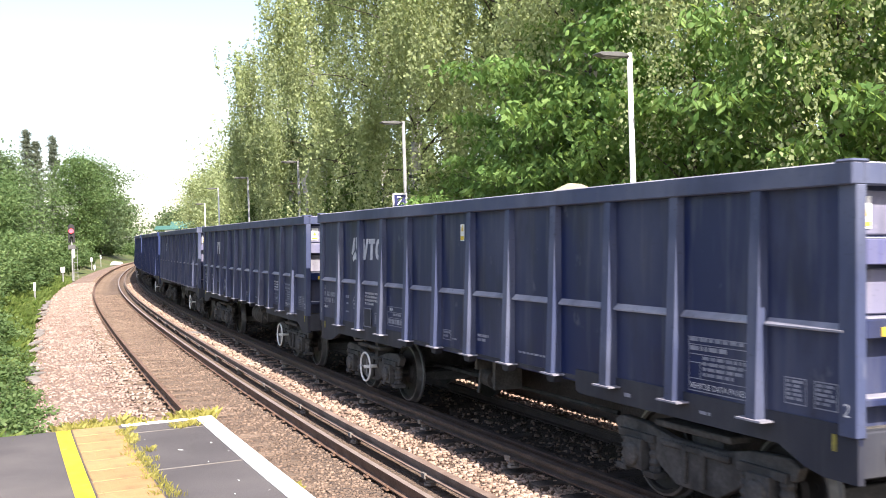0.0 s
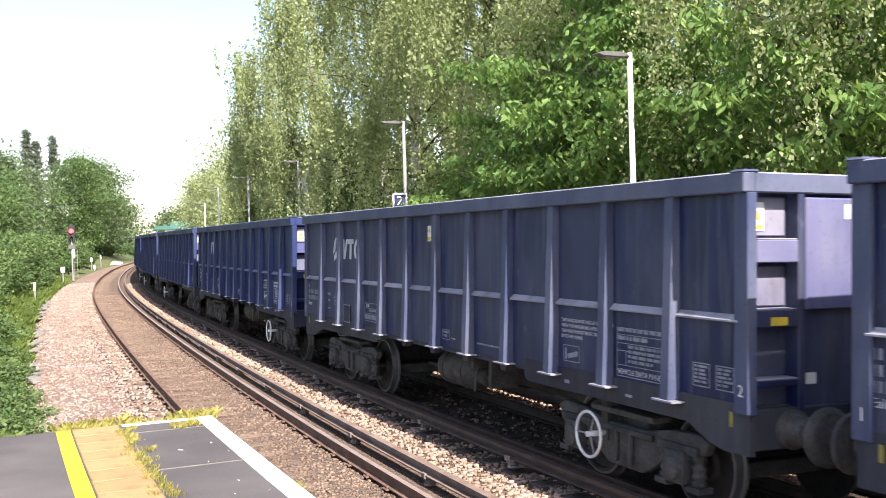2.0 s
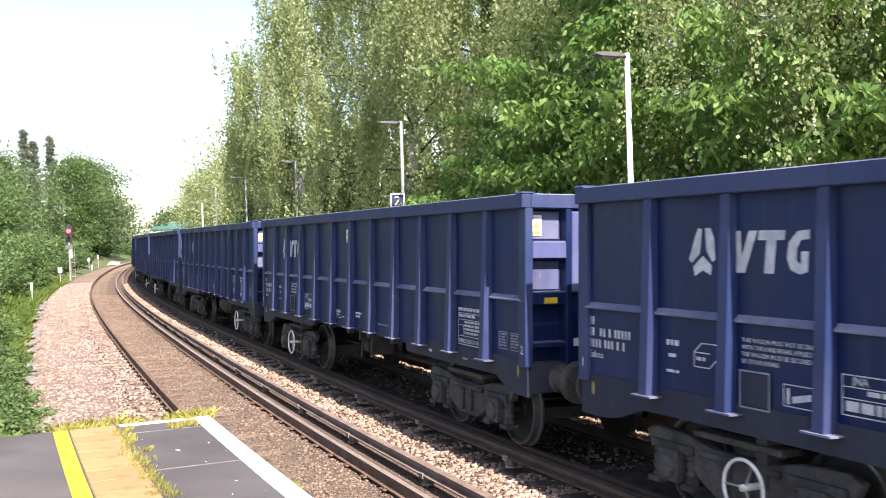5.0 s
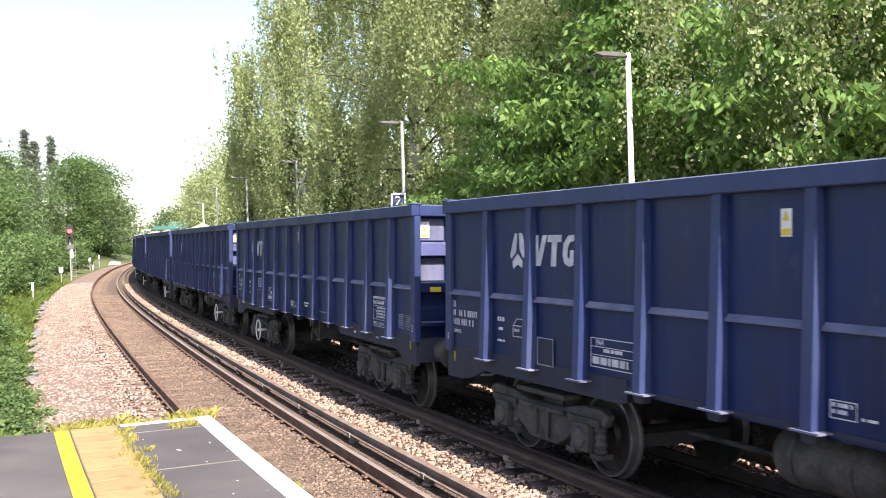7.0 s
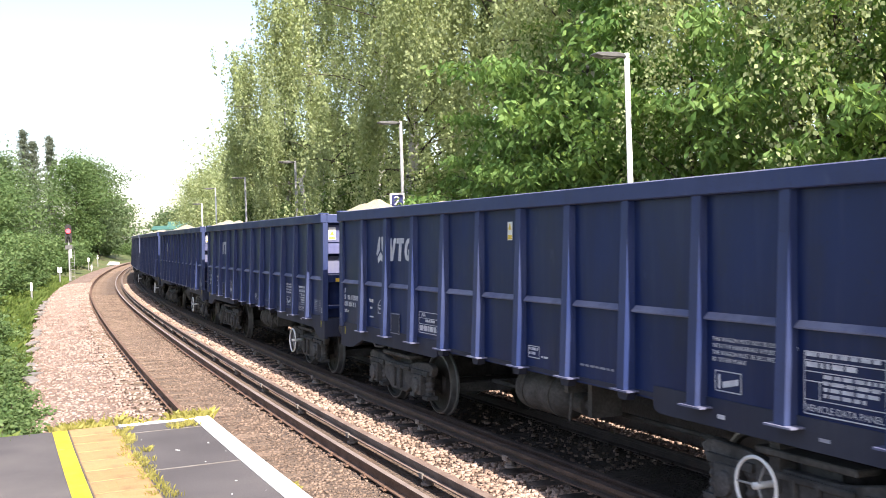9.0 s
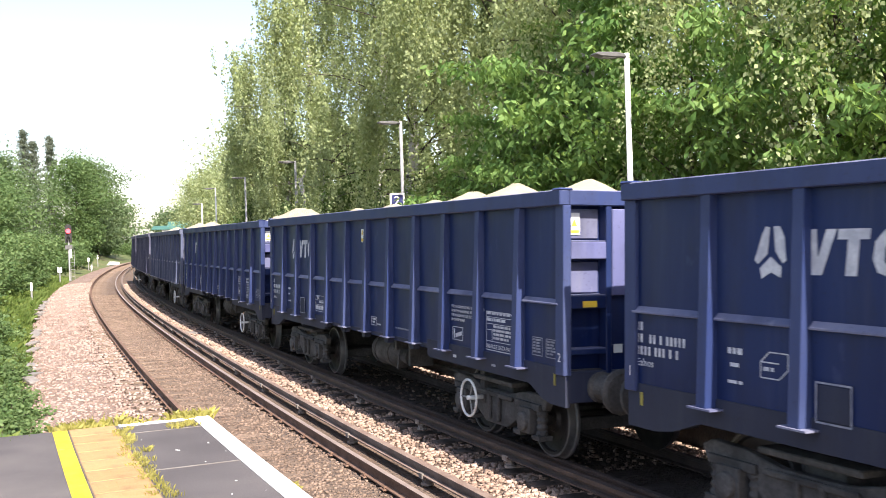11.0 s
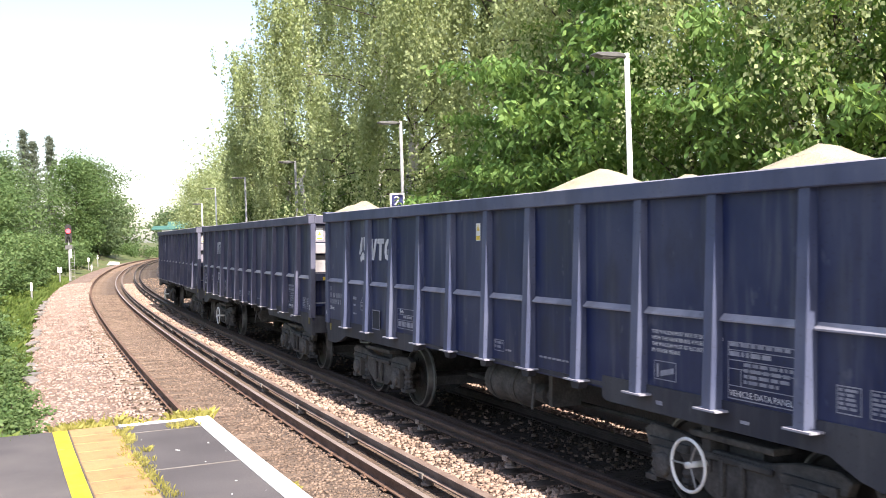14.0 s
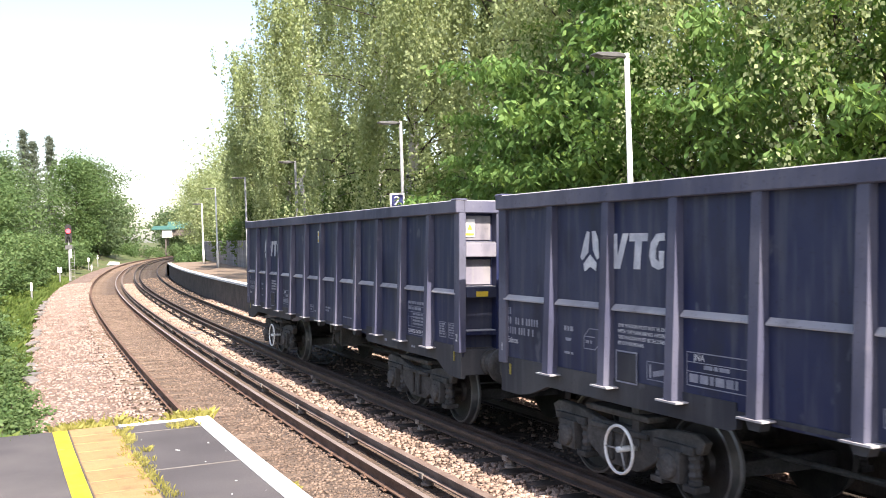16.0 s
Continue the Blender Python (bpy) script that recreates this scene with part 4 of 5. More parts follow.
def bogie(parent, x, wheels):
    def bolster():
        b = bmesh.new()
        box(b, -0.22, 0.22, -0.95, 0.95, 0.45, 0.78)
        box(b, -1.2, -1.1, -0.7, 0.7, 0.35, 0.5)
        box(b, 1.1, 1.2, -0.7, 0.7, 0.35, 0.5)
        lathe(b, (0, 0, 0.78), (0, 0, 1), [(0, 0.3), (0.2, 0.3)], 16)
        return finish(b, "bogie", M_BOGIE, 0.01)
    bg = part("bogie", cached("bolster", bolster), None, parent, "grimy dark steel bogie")
    bg.matrix_basis = pose(x, 0, 0)
    for a in (0, 180):
        f = part("side_frame", side_frame_mesh(), None, bg)
        f.matrix_basis = pose(0, 0, 0, 0, 0, a)
        for ax in (-0.9, 0.9):
            b = part("axle_box", axle_box_mesh(), None, bg)
            b.matrix_basis = pose(ax, 0, 0, 0, 0, a)
    for ax in (-0.9, 0.9):
        w = part("wheelset", wheelset_mesh(), None, bg, "steel wheels with bright tyre edges")
        w.matrix_basis = pose(ax, 0, 0.46)
        wheels.append((w, ax))
    return bg


def bars(bm, x0, x1, z0, z1, rows, seed, y=-SIDE - 0.004, fill=0.62):
    """Illegible lines of writing: short bars in rows."""
    rng = random.Random(seed)
    h = (z1 - z0) / rows
    for r in range(rows):
        zt = z1 - r * h
        x = x0
        end = x1 - (rng.random() * 0.35 * (x1 - x0) if r == rows - 1 else 0.02 * rng.random())
        while x < end - 0.02:
            w = min(rng.uniform(0.03, 0.13), end - x)
            box(bm, x, x + w, y - 0.002, y, zt - h * fill, zt)
            x += w + 0.022


def frame_lines(bm, x0, x1, z0, z1, t=0.009, y=-SIDE - 0.004):
    box(bm, x0, x1, y - 0.002, y, z1 - t, z1)
    box(bm, x0, x1, y - 0.002, y, z0, z0 + t)
    box(bm, x0, x0 + t, y - 0.002, y, z0 + t, z1 - t)
    box(bm, x1 - t, x1, y - 0.002, y, z0 + t, z1 - t)


def markings(parent, grade, text, rear):
    mat = M_MARK if grade == "clean" else M_MARK_FAINT if grade == "worn" else M_MARK_FAINT
    y = -SIDE - 0.004
    f = lambda d: HALF + d
    def add(name, make, m, label):
        part(name, cached((name, m.name), lambda: body(finish(make(), name, m))), None, parent, label)
    def data():
        bm = bmesh.new()
        x0, x1 = f(-2.0), f(-1.2)
        frame_lines(bm, x0, x1, 1.29, 1.75)
        for z in (1.68, 1.60, 1.53, 1.395):
            box(bm, x0, x1, y - 0.002, y, z, z + 0.007)
        box(bm, x0 + 0.16, x0 + 0.168, y - 0.002, y, 1.40, 1.53)
        bars(bm, x0 + 0.02, x1 - 0.02, 1.695, 1.74, 1, 1)
        bars(bm, x0 + 0.02, x1 - 0.02, 1.612, 1.672, 1, 2)
        bars(bm, x0 + 0.2, x1 - 0.02, 1.41, 1.59, 4, 3)
        return bm
    add("data_panel", data, mat, "white outlined data panel")
    nt_ = [part("handling_note", words, None, parent, "white words of a handling note") for words in text["note"]]
    place = (RIBS[9] + 0.13 if rear else RIBS[2] + 0.14)
    for k, w in enumerate(nt_):
        w.matrix_basis = pose(place, y - 0.001, 1.715 - 0.058 * k + (0.02 if rear else 0), 90, 0, 0)
    def picto():
        bm = bmesh.new()
        frame_lines(bm, f(-3.06), f(-2.72), 1.33, 1.50)
        extrude(bm, [(f(-2.96), 1.36), (f(-2.76), 1.40), (f(-2.76), 1.45), (f(-2.96), 1.41)], "y", y - 0.002, y)
        box(bm, f(-3.02), f(-2.99), y - 0.002, y, 1.35, 1.47)
        return bm
    pc = part("pictogram", cached(("picto", mat.name), lambda: body(finish(picto(), "pictogram", mat))), None, parent, "white outlined pictogram")
    if rear:
        # notes stand over the handwheel, wherever that is
        pc.matrix_basis = pose(-7.1, 0, -0.02)
    for k, (a, b) in enumerate(((-0.78, -0.54), (-0.46, -0.22))):
        def small(a=a, b=b):
            bm = bmesh.new()
            frame_lines(bm, f(a), f(b), 1.34, 1.54)
            bars(bm, f(a) + 0.02, f(b) - 0.02, 1.36, 1.52, 5, int(a * 100))
            return bm
        part("small_panel", cached(("small", k, mat.name), lambda: body(finish(small(), "small_panel", M_MARK_FAINT))), None, parent, "faded small white panel")
    # along the foot of the side: a small boxed note with a tail of letters, and one long thin line
    foot = RIBS[6] if rear else RIBS[5]
    def boxed():
        bm = bmesh.new()
        frame_lines(bm, foot + 0.12, foot + 0.38, 1.25, 1.39)
        bars(bm, foot + 0.14, foot + 0.36, 1.27, 1.37, 2, 15)
        return bm
    part("boxed_note", cached(("boxed", rear, mat.name), lambda: finish(boxed(), "boxed_note", mat)), None, parent, "small white outlined note")
    lines = [(foot + 0.42, foot + 0.64, 1.255, 1.29, mat), (RIBS[4] + 0.16, RIBS[4] + 0.88, 1.26, 1.295, M_MARK_FAINT)]
    if rear:
        lines += [(RIBS[5] + 0.14, RIBS[5] + 0.46, 1.30, 1.41, mat)]
    lines += [(RIBS[1] + 0.30, RIBS[1] + 0.46, 1.04, 1.085, M_MARK_FAINT), (RIBS[2] + 0.22, RIBS[2] + 0.36, 1.03, 1.09, mat)]
    for k, (a, b, z0, z1, m) in enumerate(lines):
        def line(a=a, b=b, z0=z0, z1=z1, k=k):
            bm = bmesh.new()
            bars(bm, a, b, z0, z1, 2 if z1 - z0 > 0.1 else 1, 15 + k, -SIDE - (0.004 if z0 > 1.2 else 0.016))
            return bm
        part("stencil_line", cached(("stencil", k, rear, m.name), lambda: finish(line(), "stencil_line", m)), None, parent, "white stencilled line")
    for k, (groups, z) in enumerate((((2,), 1.75), ((2, 0, 2, 1, 5), 1.64), ((4, 3, 1, 1), 1.53))):
        def number(groups=groups, z=z):
            bm = bmesh.new()
            x = f(-12.88)
            for g in groups:
                for c in range(g):
                    box(bm, x, x + 0.026, y - 0.002, y, z, z + 0.078)
                    x += 0.046
                x += 0.03
            return bm
        part("number_line", cached(("numline", k, mat.name), lambda: body(finish(number(), "number_line", mat))), None, parent, "white line of figures")["kind"] = "stuff"
    t = part("class_word", text["kind"], None, parent, "white class word")
    t.matrix_basis = pose(bay_x(f(-12.88)), y - 0.001, body_z(1.43), 90, 0, 0)
    for k, (a, b, z0, z1) in enumerate(((-11.83, -11.56, 1.62, 1.70), (-11.80, -11.64, 1.53, 1.58), (-11.83, -11.58, 1.40, 1.44))):
        def load_line(a=a, b=b, z0=z0, z1=z1, k=k):
            bm = bmesh.new()
            bars(bm, f(a), f(b), z0, z1, 1, 22 + k)
            return bm
        part("load_figures", cached(("loadline", k, mat.name), lambda: body(finish(load_line(), "load_figures", mat))), None, parent, "white load figures")
    def volume():
        bm = bmesh.new()
        q = [(-11.43, 1.50), (-11.22, 1.50), (-11.12, 1.58), (-11.12, 1.70), (-11.33, 1.70), (-11.43, 1.62)]
        for (a, za), (b, zb) in zip(q, q[1:] + q[:1]):
            dx, dz = b - a, zb - za
            ln = math.hypot(dx, dz)
            nx, nz = -dz / ln * 0.005, dx / ln * 0.005
            extrude(bm, [(f(a) + nx, za + nz), (f(b) + nx, zb + nz), (f(b) - nx, zb - nz), (f(a) - nx, za - nz)], "y", y - 0.002, y)
        box(bm, f(-11.43), f(-11.22), y - 0.0022, y - 0.0002, 1.615, 1.625)
        bars(bm, f(-11.40), f(-11.25), 1.535, 1.585, 1, 29)
        return bm
    add("volume_box", volume, mat, "white outline of a box with its volume")
    def brake():
        bm = bmesh.new()
        frame_lines(bm, f(-11.83), f(-11.58), 1.09, 1.17)
        bars(bm, f(-11.81), f(-11.60), 1.11, 1.15, 1, 28)
        return bm
    add("brake_panel", brake, mat, "small white outlined panel")
    def klass():
        bm = bmesh.new()
        frame_lines(bm, f(-9.72), f(-8.88), 1.33, 1.62)
        for z in (1.53, 1.45):
            box(bm, f(-9.72), f(-8.88), y - 0.002, y, z, z + 0.007)
        bars(bm, f(-9.48), f(-8.98), 1.465, 1.52, 1, 24)
        bars(bm, f(-9.68), f(-8.92), 1.355, 1.435, 1, 25, fill=0.9)
        return bm
    add("class_panel", klass, mat, "white outlined class panel")
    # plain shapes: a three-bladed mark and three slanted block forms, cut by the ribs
    c, a = f(-11.29), f(-10.94)
    shapes = (
        ("emblem_blade", [(c - 0.21, 2.40), (c - 0.17, 2.37), (c - 0.06, 2.45), (c - 0.03, 2.65), (c - 0.08, 2.66), (c - 0.12, 2.60)]),
        ("emblem_blade", [(c + 0.01, 2.66), (c + 0.08, 2.66), (c + 0.13, 2.58), (c + 0.15, 2.40), (c + 0.11, 2.38), (c + 0.03, 2.47)]),
        ("emblem_blade", [(c - 0.15, 2.34), (c - 0.02, 2.43), (c + 0.10, 2.35), (c + 0.09, 2.27), (c - 0.02, 2.31), (c - 0.13, 2.26)]),
        ("emblem_block", [(a, 2.63), (a + 0.12, 2.63), (a + 0.13, 2.42), (a + 0.22, 2.63), (a + 0.32, 2.63), (a + 0.17, 2.30), (a + 0.045, 2.30)]),
        ("emblem_block", [(a + 0.34, 2.63), (a + 0.64, 2.63), (a + 0.63, 2.555), (a + 0.54, 2.555), (a + 0.51, 2.30), (a + 0.40, 2.30), (a + 0.43, 2.555), (a + 0.33, 2.555)]),
        ("emblem_block", [(a + 0.90, 2.63), (a + 0.77, 2.62), (a + 0.68, 2.54), (a + 0.655, 2.42), (a + 0.70, 2.33), (a + 0.80, 2.30), (a + 0.88, 2.32), (a + 0.89, 2.47), (a + 0.81, 2.47), (a + 0.81, 2.37), (a + 0.76, 2.40), (a + 0.765, 2.49), (a + 0.81, 2.555), (a + 0.90, 2.56)]),
    )
    for k, (nm, pts) in enumerate(shapes):
        def shape(pts=pts):
            bm = bmesh.new()
            extrude(bm, pts, "y", y - 0.002, y)
            return bm
        part(nm, cached(("emblem", k), lambda: body(finish(shape(), nm, M_MARK))), None, parent, "white slanted shape of the operator emblem")
    def board():
        bm = bmesh.new()
        box(bm, f(-10.80), f(-10.48), -SIDE - 0.02, -SIDE, 1.26, 1.52)
        return bm
    bd = part("notice_holder", cached(("holder", grade), lambda: body(finish(board(), "notice_holder", LOWER[grade], 0.006))), None, parent, "small hinged notice holder")
    def edge():
        bm = bmesh.new()
        frame_lines(bm, f(-10.82), f(-10.46), 1.24, 1.54, 0.014, -SIDE - 0.02)
        return bm
    part("holder_frame", cached("holder_frame", lambda: body(finish(edge(), "holder_frame", M_MARK_FAINT))), None, bd)
    def warn():
        bm = bmesh.new()
        box(bm, f(-6.93), f(-6.81), y - 0.002, y, 2.58, 2.79)
        return bm
    wl = part("warning_label", cached("warn", lambda: body(finish(warn(), "warning_label", M_LABEL))), None, parent, "white and yellow warning label")
    def tri():
        bm = bmesh.new()
        extrude(bm, [(f(-6.91), 2.70), (f(-6.83), 2.70), (f(-6.87), 2.78)], "y", y - 0.005, y - 0.002)
        return bm
    part("warning_symbol", cached("tri", lambda: body(finish(tri(), "warning_symbol", M_YELLOW))), None, wl)
    def strip():
        bm = bmesh.new()
        box(bm, f(-6.92), f(-6.82), y - 0.005, y - 0.002, 2.59, 2.64)
        return body(finish(bm, "warning_strip", M_YELLOW))
    part("warning_strip", cached("strip", strip), None, wl)
    t = part("panel_words", text["data"], None, parent, "white words VEHICLE DATA PANEL")
    t.matrix_basis = pose(bay_x(f(-1.98)), y - 0.001, body_z(1.315), 90, 0, 0)
    t = part("class_letters", text["class"], None, parent, "white class letters")
    t.matrix_basis = pose(bay_x(f(-9.62)), y - 0.001, body_z(1.55), 90, 0, 0)
    t = part("end_figure", text["two"], None, parent, "white end figure 2")
    t.matrix_basis = pose(f(-0.13), -1.345, body_z(1.33), 90, 0, 0)
    t = part("end_figure", text["one"], None, parent, "white end figure 1")
    t.matrix_basis = pose(f(-12.94), -1.345, body_z(1.33), 90, 0, 0)


def build_wagon(grade, wheel_end, load, text):
    labels = {"clean": "clean deep-blue steel box wagon with upright ribs", "worn": "weathered blue steel box wagon with dusty ribs", "dusty": "dust-grey faded blue steel box wagon"}
    lab = labels[grade] + (", heaped with pale sand" if load else "")
    wg = thing("box_wagon", label=lab, category="goods wagon", group="wagons of the goods train")
    wheels = []
    P, LW, R = PAINTS[grade], LOWER[grade], RIM_PAINT[grade]
    def side():
        bm = bmesh.new()
        box(bm, -HALF + 0.02, HALF - 0.02, -SIDE, -SIDE + 0.03, 1.12, 2.96)
        return body(finish(bm, "side_wall", P))
    def sill():
        bm = bmesh.new()
        y0, y1 = -SIDE - 0.012, -SIDE + 0.05
        for sx in (1, -1):
            pts = [(HALF - 0.02, 1.265), (HALF - 3.95, 1.265), (HALF - 3.95, 1.0), (HALF - 3.85, 0.97), (HALF - 0.85, 0.97), (HALF - 0.55, 0.84), (HALF - 0.35, 0.80), (HALF - 0.02, 0.80)]
            extrude(bm, [(sx * a, b) for a, b in pts], "y", y0, y1)
        box(bm, -HALF + 3.95, HALF - 3.95, -SIDE - 0.008, y1, 1.15, 1.20)
        return body(finish(bm, "solebar", LW))
    def rim():
        bm = bmesh.new()
        for y in (-1, 1):
            a, b = sorted((y * 1.39, y * 1.27))
            box(bm, -HALF, HALF, a, b, 2.93, 3.09)
        for x in (-1, 1):
            a, b = sorted((x * HALF, x * (HALF - 0.12)))
            box(bm, a, b, -1.27, 1.27, 2.93, 3.09)
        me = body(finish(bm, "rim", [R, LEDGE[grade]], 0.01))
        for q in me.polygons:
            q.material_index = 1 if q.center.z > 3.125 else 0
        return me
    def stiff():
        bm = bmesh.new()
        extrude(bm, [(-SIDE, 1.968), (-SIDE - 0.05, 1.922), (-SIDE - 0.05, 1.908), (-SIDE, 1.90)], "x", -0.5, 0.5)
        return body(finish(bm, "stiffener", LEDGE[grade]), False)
    def floor():
        bm = bmesh.new()
        box(bm, -HALF + 0.12, HALF - 0.12, -SIDE + 0.03, SIDE - 0.03, 1.14, 1.19)
        for y in (-0.35, 0.3):
            box(bm, -HALF + 0.2, HALF - 0.2, y, y + 0.07, 0.92, 1.14)
        for x in (-4.35, 4.35):
            box(bm, x - 0.35, x + 0.35, -1.1, 1.1, 0.95, 1.14)
        return finish(bm, "underframe", M_BOGIE)
    for a in (0, 180):
        m = pose(0, 0, 0, 0, 0, a)
        part("side_wall", cached(("side", grade), side), None, wg).matrix_basis = m
        part("solebar", cached(("sill", grade), sill), None, wg).matrix_basis = m
        end_parts(grade, wg, m)
        for x in RIBS:
            part("rib", rib_mesh(x, grade), None, wg).matrix_basis = m @ pose(x, -SIDE, 0)
        ends = [HALF - 0.05] + RIBS + [-HALF + 0.05]
        for xa, xb in zip(ends, ends[1:]):
            st = part("stiffener", cached(("stiff", grade), stiff), None, wg)
            st.matrix_basis = m @ pose((xa + xb) / 2, 0, 0) @ Matrix.Diagonal((abs(xa - xb) - 0.16, 1, 1, 1))
    part("rim", cached(("rim", grade), rim), None, wg, "flat top rim worn along its edge")
    part("underframe", cached("floor", floor), None, wg, "dark underframe and floor")
    def cap():
        bm = bmesh.new()
        box(bm, -0.09, 0.09, -0.09, 0.09, 0, 0.035)
        return finish(bm, "corner_cap", R, 0.02)
    for x in (-1, 1):
        for y in (-1, 1):
            part("corner_cap", cached(("cap", grade), cap), None, wg).matrix_basis = pose(x * (HALF - 0.08), y * 1.31, 3.122)
    def head():
        bm = bmesh.new()
        box(bm, HALF - 0.28, HALF - 0.02, -1.28, 1.28, 0.84, 1.18)
        return finish(bm, "headstock", LW, 0.01)
    def buf():
        bm = bmesh.new()
        lathe(bm, (0, 0, 0), (1, 0, 0), [(0, 0.17), (0.04, 0.17), (0.05, 0.135), (0.22, 0.125), (0.23, 0.10), (0.37, 0.10)], 18)
        return finish(bm, "buffer", M_BOGIE)
    def bhead():
        bm = bmesh.new()
        lathe(bm, (0.365, 0, 0), (1, 0, 0), [(-0.02, 0.15), (0.02, 0.24), (0.06, 0.245), (0.085, 0.2), (0.092, 0.05)], 20)
        return finish(bm, "buffer_head", M_BOGIE)
    def coup():
        bm = bmesh.new()
        tube(bm, [(HALF - 0.05, 0.3, 0.95), (HALF + 0.12, 0.3, 0.9), (HALF + 0.3, 0.25, 0.72), (HALF + 0.38, 0.2, 0.68), (HALF + 0.44, 0.2, 0.7)], [0.022] * 5, 8)
        tube(bm, [(HALF - 0.05, -0.4, 0.92), (HALF + 0.1, -0.42, 0.8), (HALF + 0.25, -0.4, 0.66), (HALF + 0.36, -0.3, 0.66), (HALF + 0.44, -0.2, 0.72)], [0.02] * 5, 8)
        return finish(bm, "brake_hose", M_HOSE, smooth=True)
    def hook():
        bm = bmesh.new()
        box(bm, HALF - 0.05, HALF + 0.25, -0.05, 0.05, 0.92, 1.06)
        ring(bm, (HALF + 0.30, 0, 0.94), (0, 1, 0), 0.14, 0.025, 16, 6)
        return finish(bm, "coupling", M_BOGIE)
    def yel():
        bm = bmesh.new()
        box(bm, HALF - 0.265, HALF - 0.225, -SIDE - 0.020, -SIDE - 0.012, 1.02, 1.19)
        return body(finish(bm, "yellow_mark", M_YELLOW_OLD))
    def lab_end():
        bm = bmesh.new()
        box(bm, HALF - 0.15, HALF - 0.14, -1.20, -1.06, 2.63, 2.86)
        me = body(finish(bm, "end_label", [M_LABEL, M_YELLOW]))
        return me
    def plate():
        bm = bmesh.new()
        box(bm, HALF - 0.008, HALF + 0.003, -1.10, -0.93, 1.885, 1.95)
        return body(finish(bm, "yellow_plate", M_YELLOW))
    def labsym():
        bm = bmesh.new()
        box(bm, HALF - 0.139, HALF - 0.136, -1.19, -1.07, 2.65, 2.68)
        extrude(bm, [(-1.17, 2.72), (-1.09, 2.72), (-1.13, 2.80)], "x", HALF - 0.139, HALF - 0.136)
        return body(finish(bm, "label_symbol", M_YELLOW))
    def digit():
        bm = bmesh.new()
        box(bm, HALF - 0.004, HALF - 0.001, 0, 0.07, 2.73, 2.85)
        return body(finish(bm, "number_bar", M_MARK))
    def tag():
        bm = bmesh.new()
        box(bm, HALF - 0.06, HALF - 0.052, -0.68, -0.57, 1.40, 1.49)
        return body(finish(bm, "square_tag", M_LABEL))
    for a in (0, 180):
        m = pose(0, 0, 0, 0, 0, a)
        part("headstock", cached(("head", grade), head), None, wg).matrix_basis = m
        part("coupling", cached("hook", hook), None, wg).matrix_basis = m
        part("brake_hose", cached("coup", coup), None, wg, "grey brake hose").matrix_basis = m
        part("yellow_mark", cached("yel", yel), None, wg, "small yellow mark").matrix_basis = m
        le = part("end_label", cached("lab", lab_end), None, wg, "white end label")
        le.matrix_basis = m
        part("label_symbol", cached("labsym", labsym), None, le, "yellow warning symbol")
        part("square_tag", cached("tag", tag), None, wg, "small white square tag").matrix_basis = m
        part("yellow_plate", cached("plate", plate), None, wg, "yellow plate").matrix_basis = m
        for y in (-0.30, -0.19, -0.03, 0.08, 0.24, 0.35):
            part("number_bar", cached("digit", digit), None, wg).matrix_basis = m @ pose(0, y, 0)
        for y in (-0.87, 0.87):
            b = part("buffer", cached("buf", buf), None, wg)
            b.matrix_basis = m @ pose(HALF - 0.02, y, 1.0)
            part("buffer_head", cached("bhead", bhead), None, b)
        if a == 180:
            part("yellow_mark", cached("yel2", lambda: mirrored(cached("yel", yel))), None, wg, "small yellow mark")
    for x in (4.35, -4.35):
        wheels.append([x, bogie(wg, x, acc := [])])
        wheels[-1].append(acc)
    def hand():
        bm = bmesh.new()
        ring(bm, (0, 0, 0), (0, 1, 0), 0.235, 0.016)
        cyl(bm, (0, -0.02, 0), (0, 0.22, 0), 0.03, seg=10)
        return finish(bm, "handwheel", M_WHITE, smooth=True)
    def spoke():
        bm = bmesh.new()
        cyl(bm, (0, 0.02, 0), (0.225, 0, 0), 0.010, seg=7)
        return finish(bm, "spoke", M_HOSE)
    hw = part("handwheel", cached("hand", hand), None, wg, "white spoked parking-brake handwheel")
    hw.matrix_basis = pose((4.0 if wheel_end == "front" else -4.06), -1.30, 0.57 if wheel_end == "front" else 0.52)
    for k in range(3):
        part("spoke", cached("spoke", spoke), None, hw, "grey spoke").matrix_basis = pose(0, 0, 0, 0, 60 + 120 * k, 0)
    def stem():
        bm = bmesh.new()
        box(bm, -0.06, 0.06, -1.1, -0.9, 0.5, 1.1)
        return finish(bm, "brake_bracket", M_BOGIE)
    part("brake_bracket", cached("stem", stem), None, wg).matrix_basis = pose((4.0 if wheel_end == "front" else -4.06), 0, 0)
    def tank():
        bm = bmesh.new()
        lathe(bm, (-0.88, -0.72, 0.76), (1, 0, 0), [(0, 0.03), (0.03, 0.12), (0.08, 0.19), (0.15, 0.24), (0.22, 0.26), (1.08, 0.26), (1.15, 0.24), (1.22, 0.19), (1.27, 0.12), (1.3, 0.03)], 24)
        return finish(bm, "air_tank", M_BOGIE, smooth=True)
    def strap():
        bm = bmesh.new()
        lathe(bm, (0, -0.72, 0.76), (1, 0, 0), [(0, 0.262), (0, 0.272), (0.05, 0.272), (0.05, 0.262)], 24)
        box(bm, 0, 0.05, -0.99, -0.45, 1.0, 1.14)
        return finish(bm, "tank_strap", M_BOGIE)
    if wheel_end == "front":
        tk = part("air_tank", cached("tank", tank), None, wg, "dark cylindrical air tank")
        for x in (-0.55, 0.08):
            part("tank_strap", cached("strap", strap), None, tk).matrix_basis = pose(x, 0, 0)
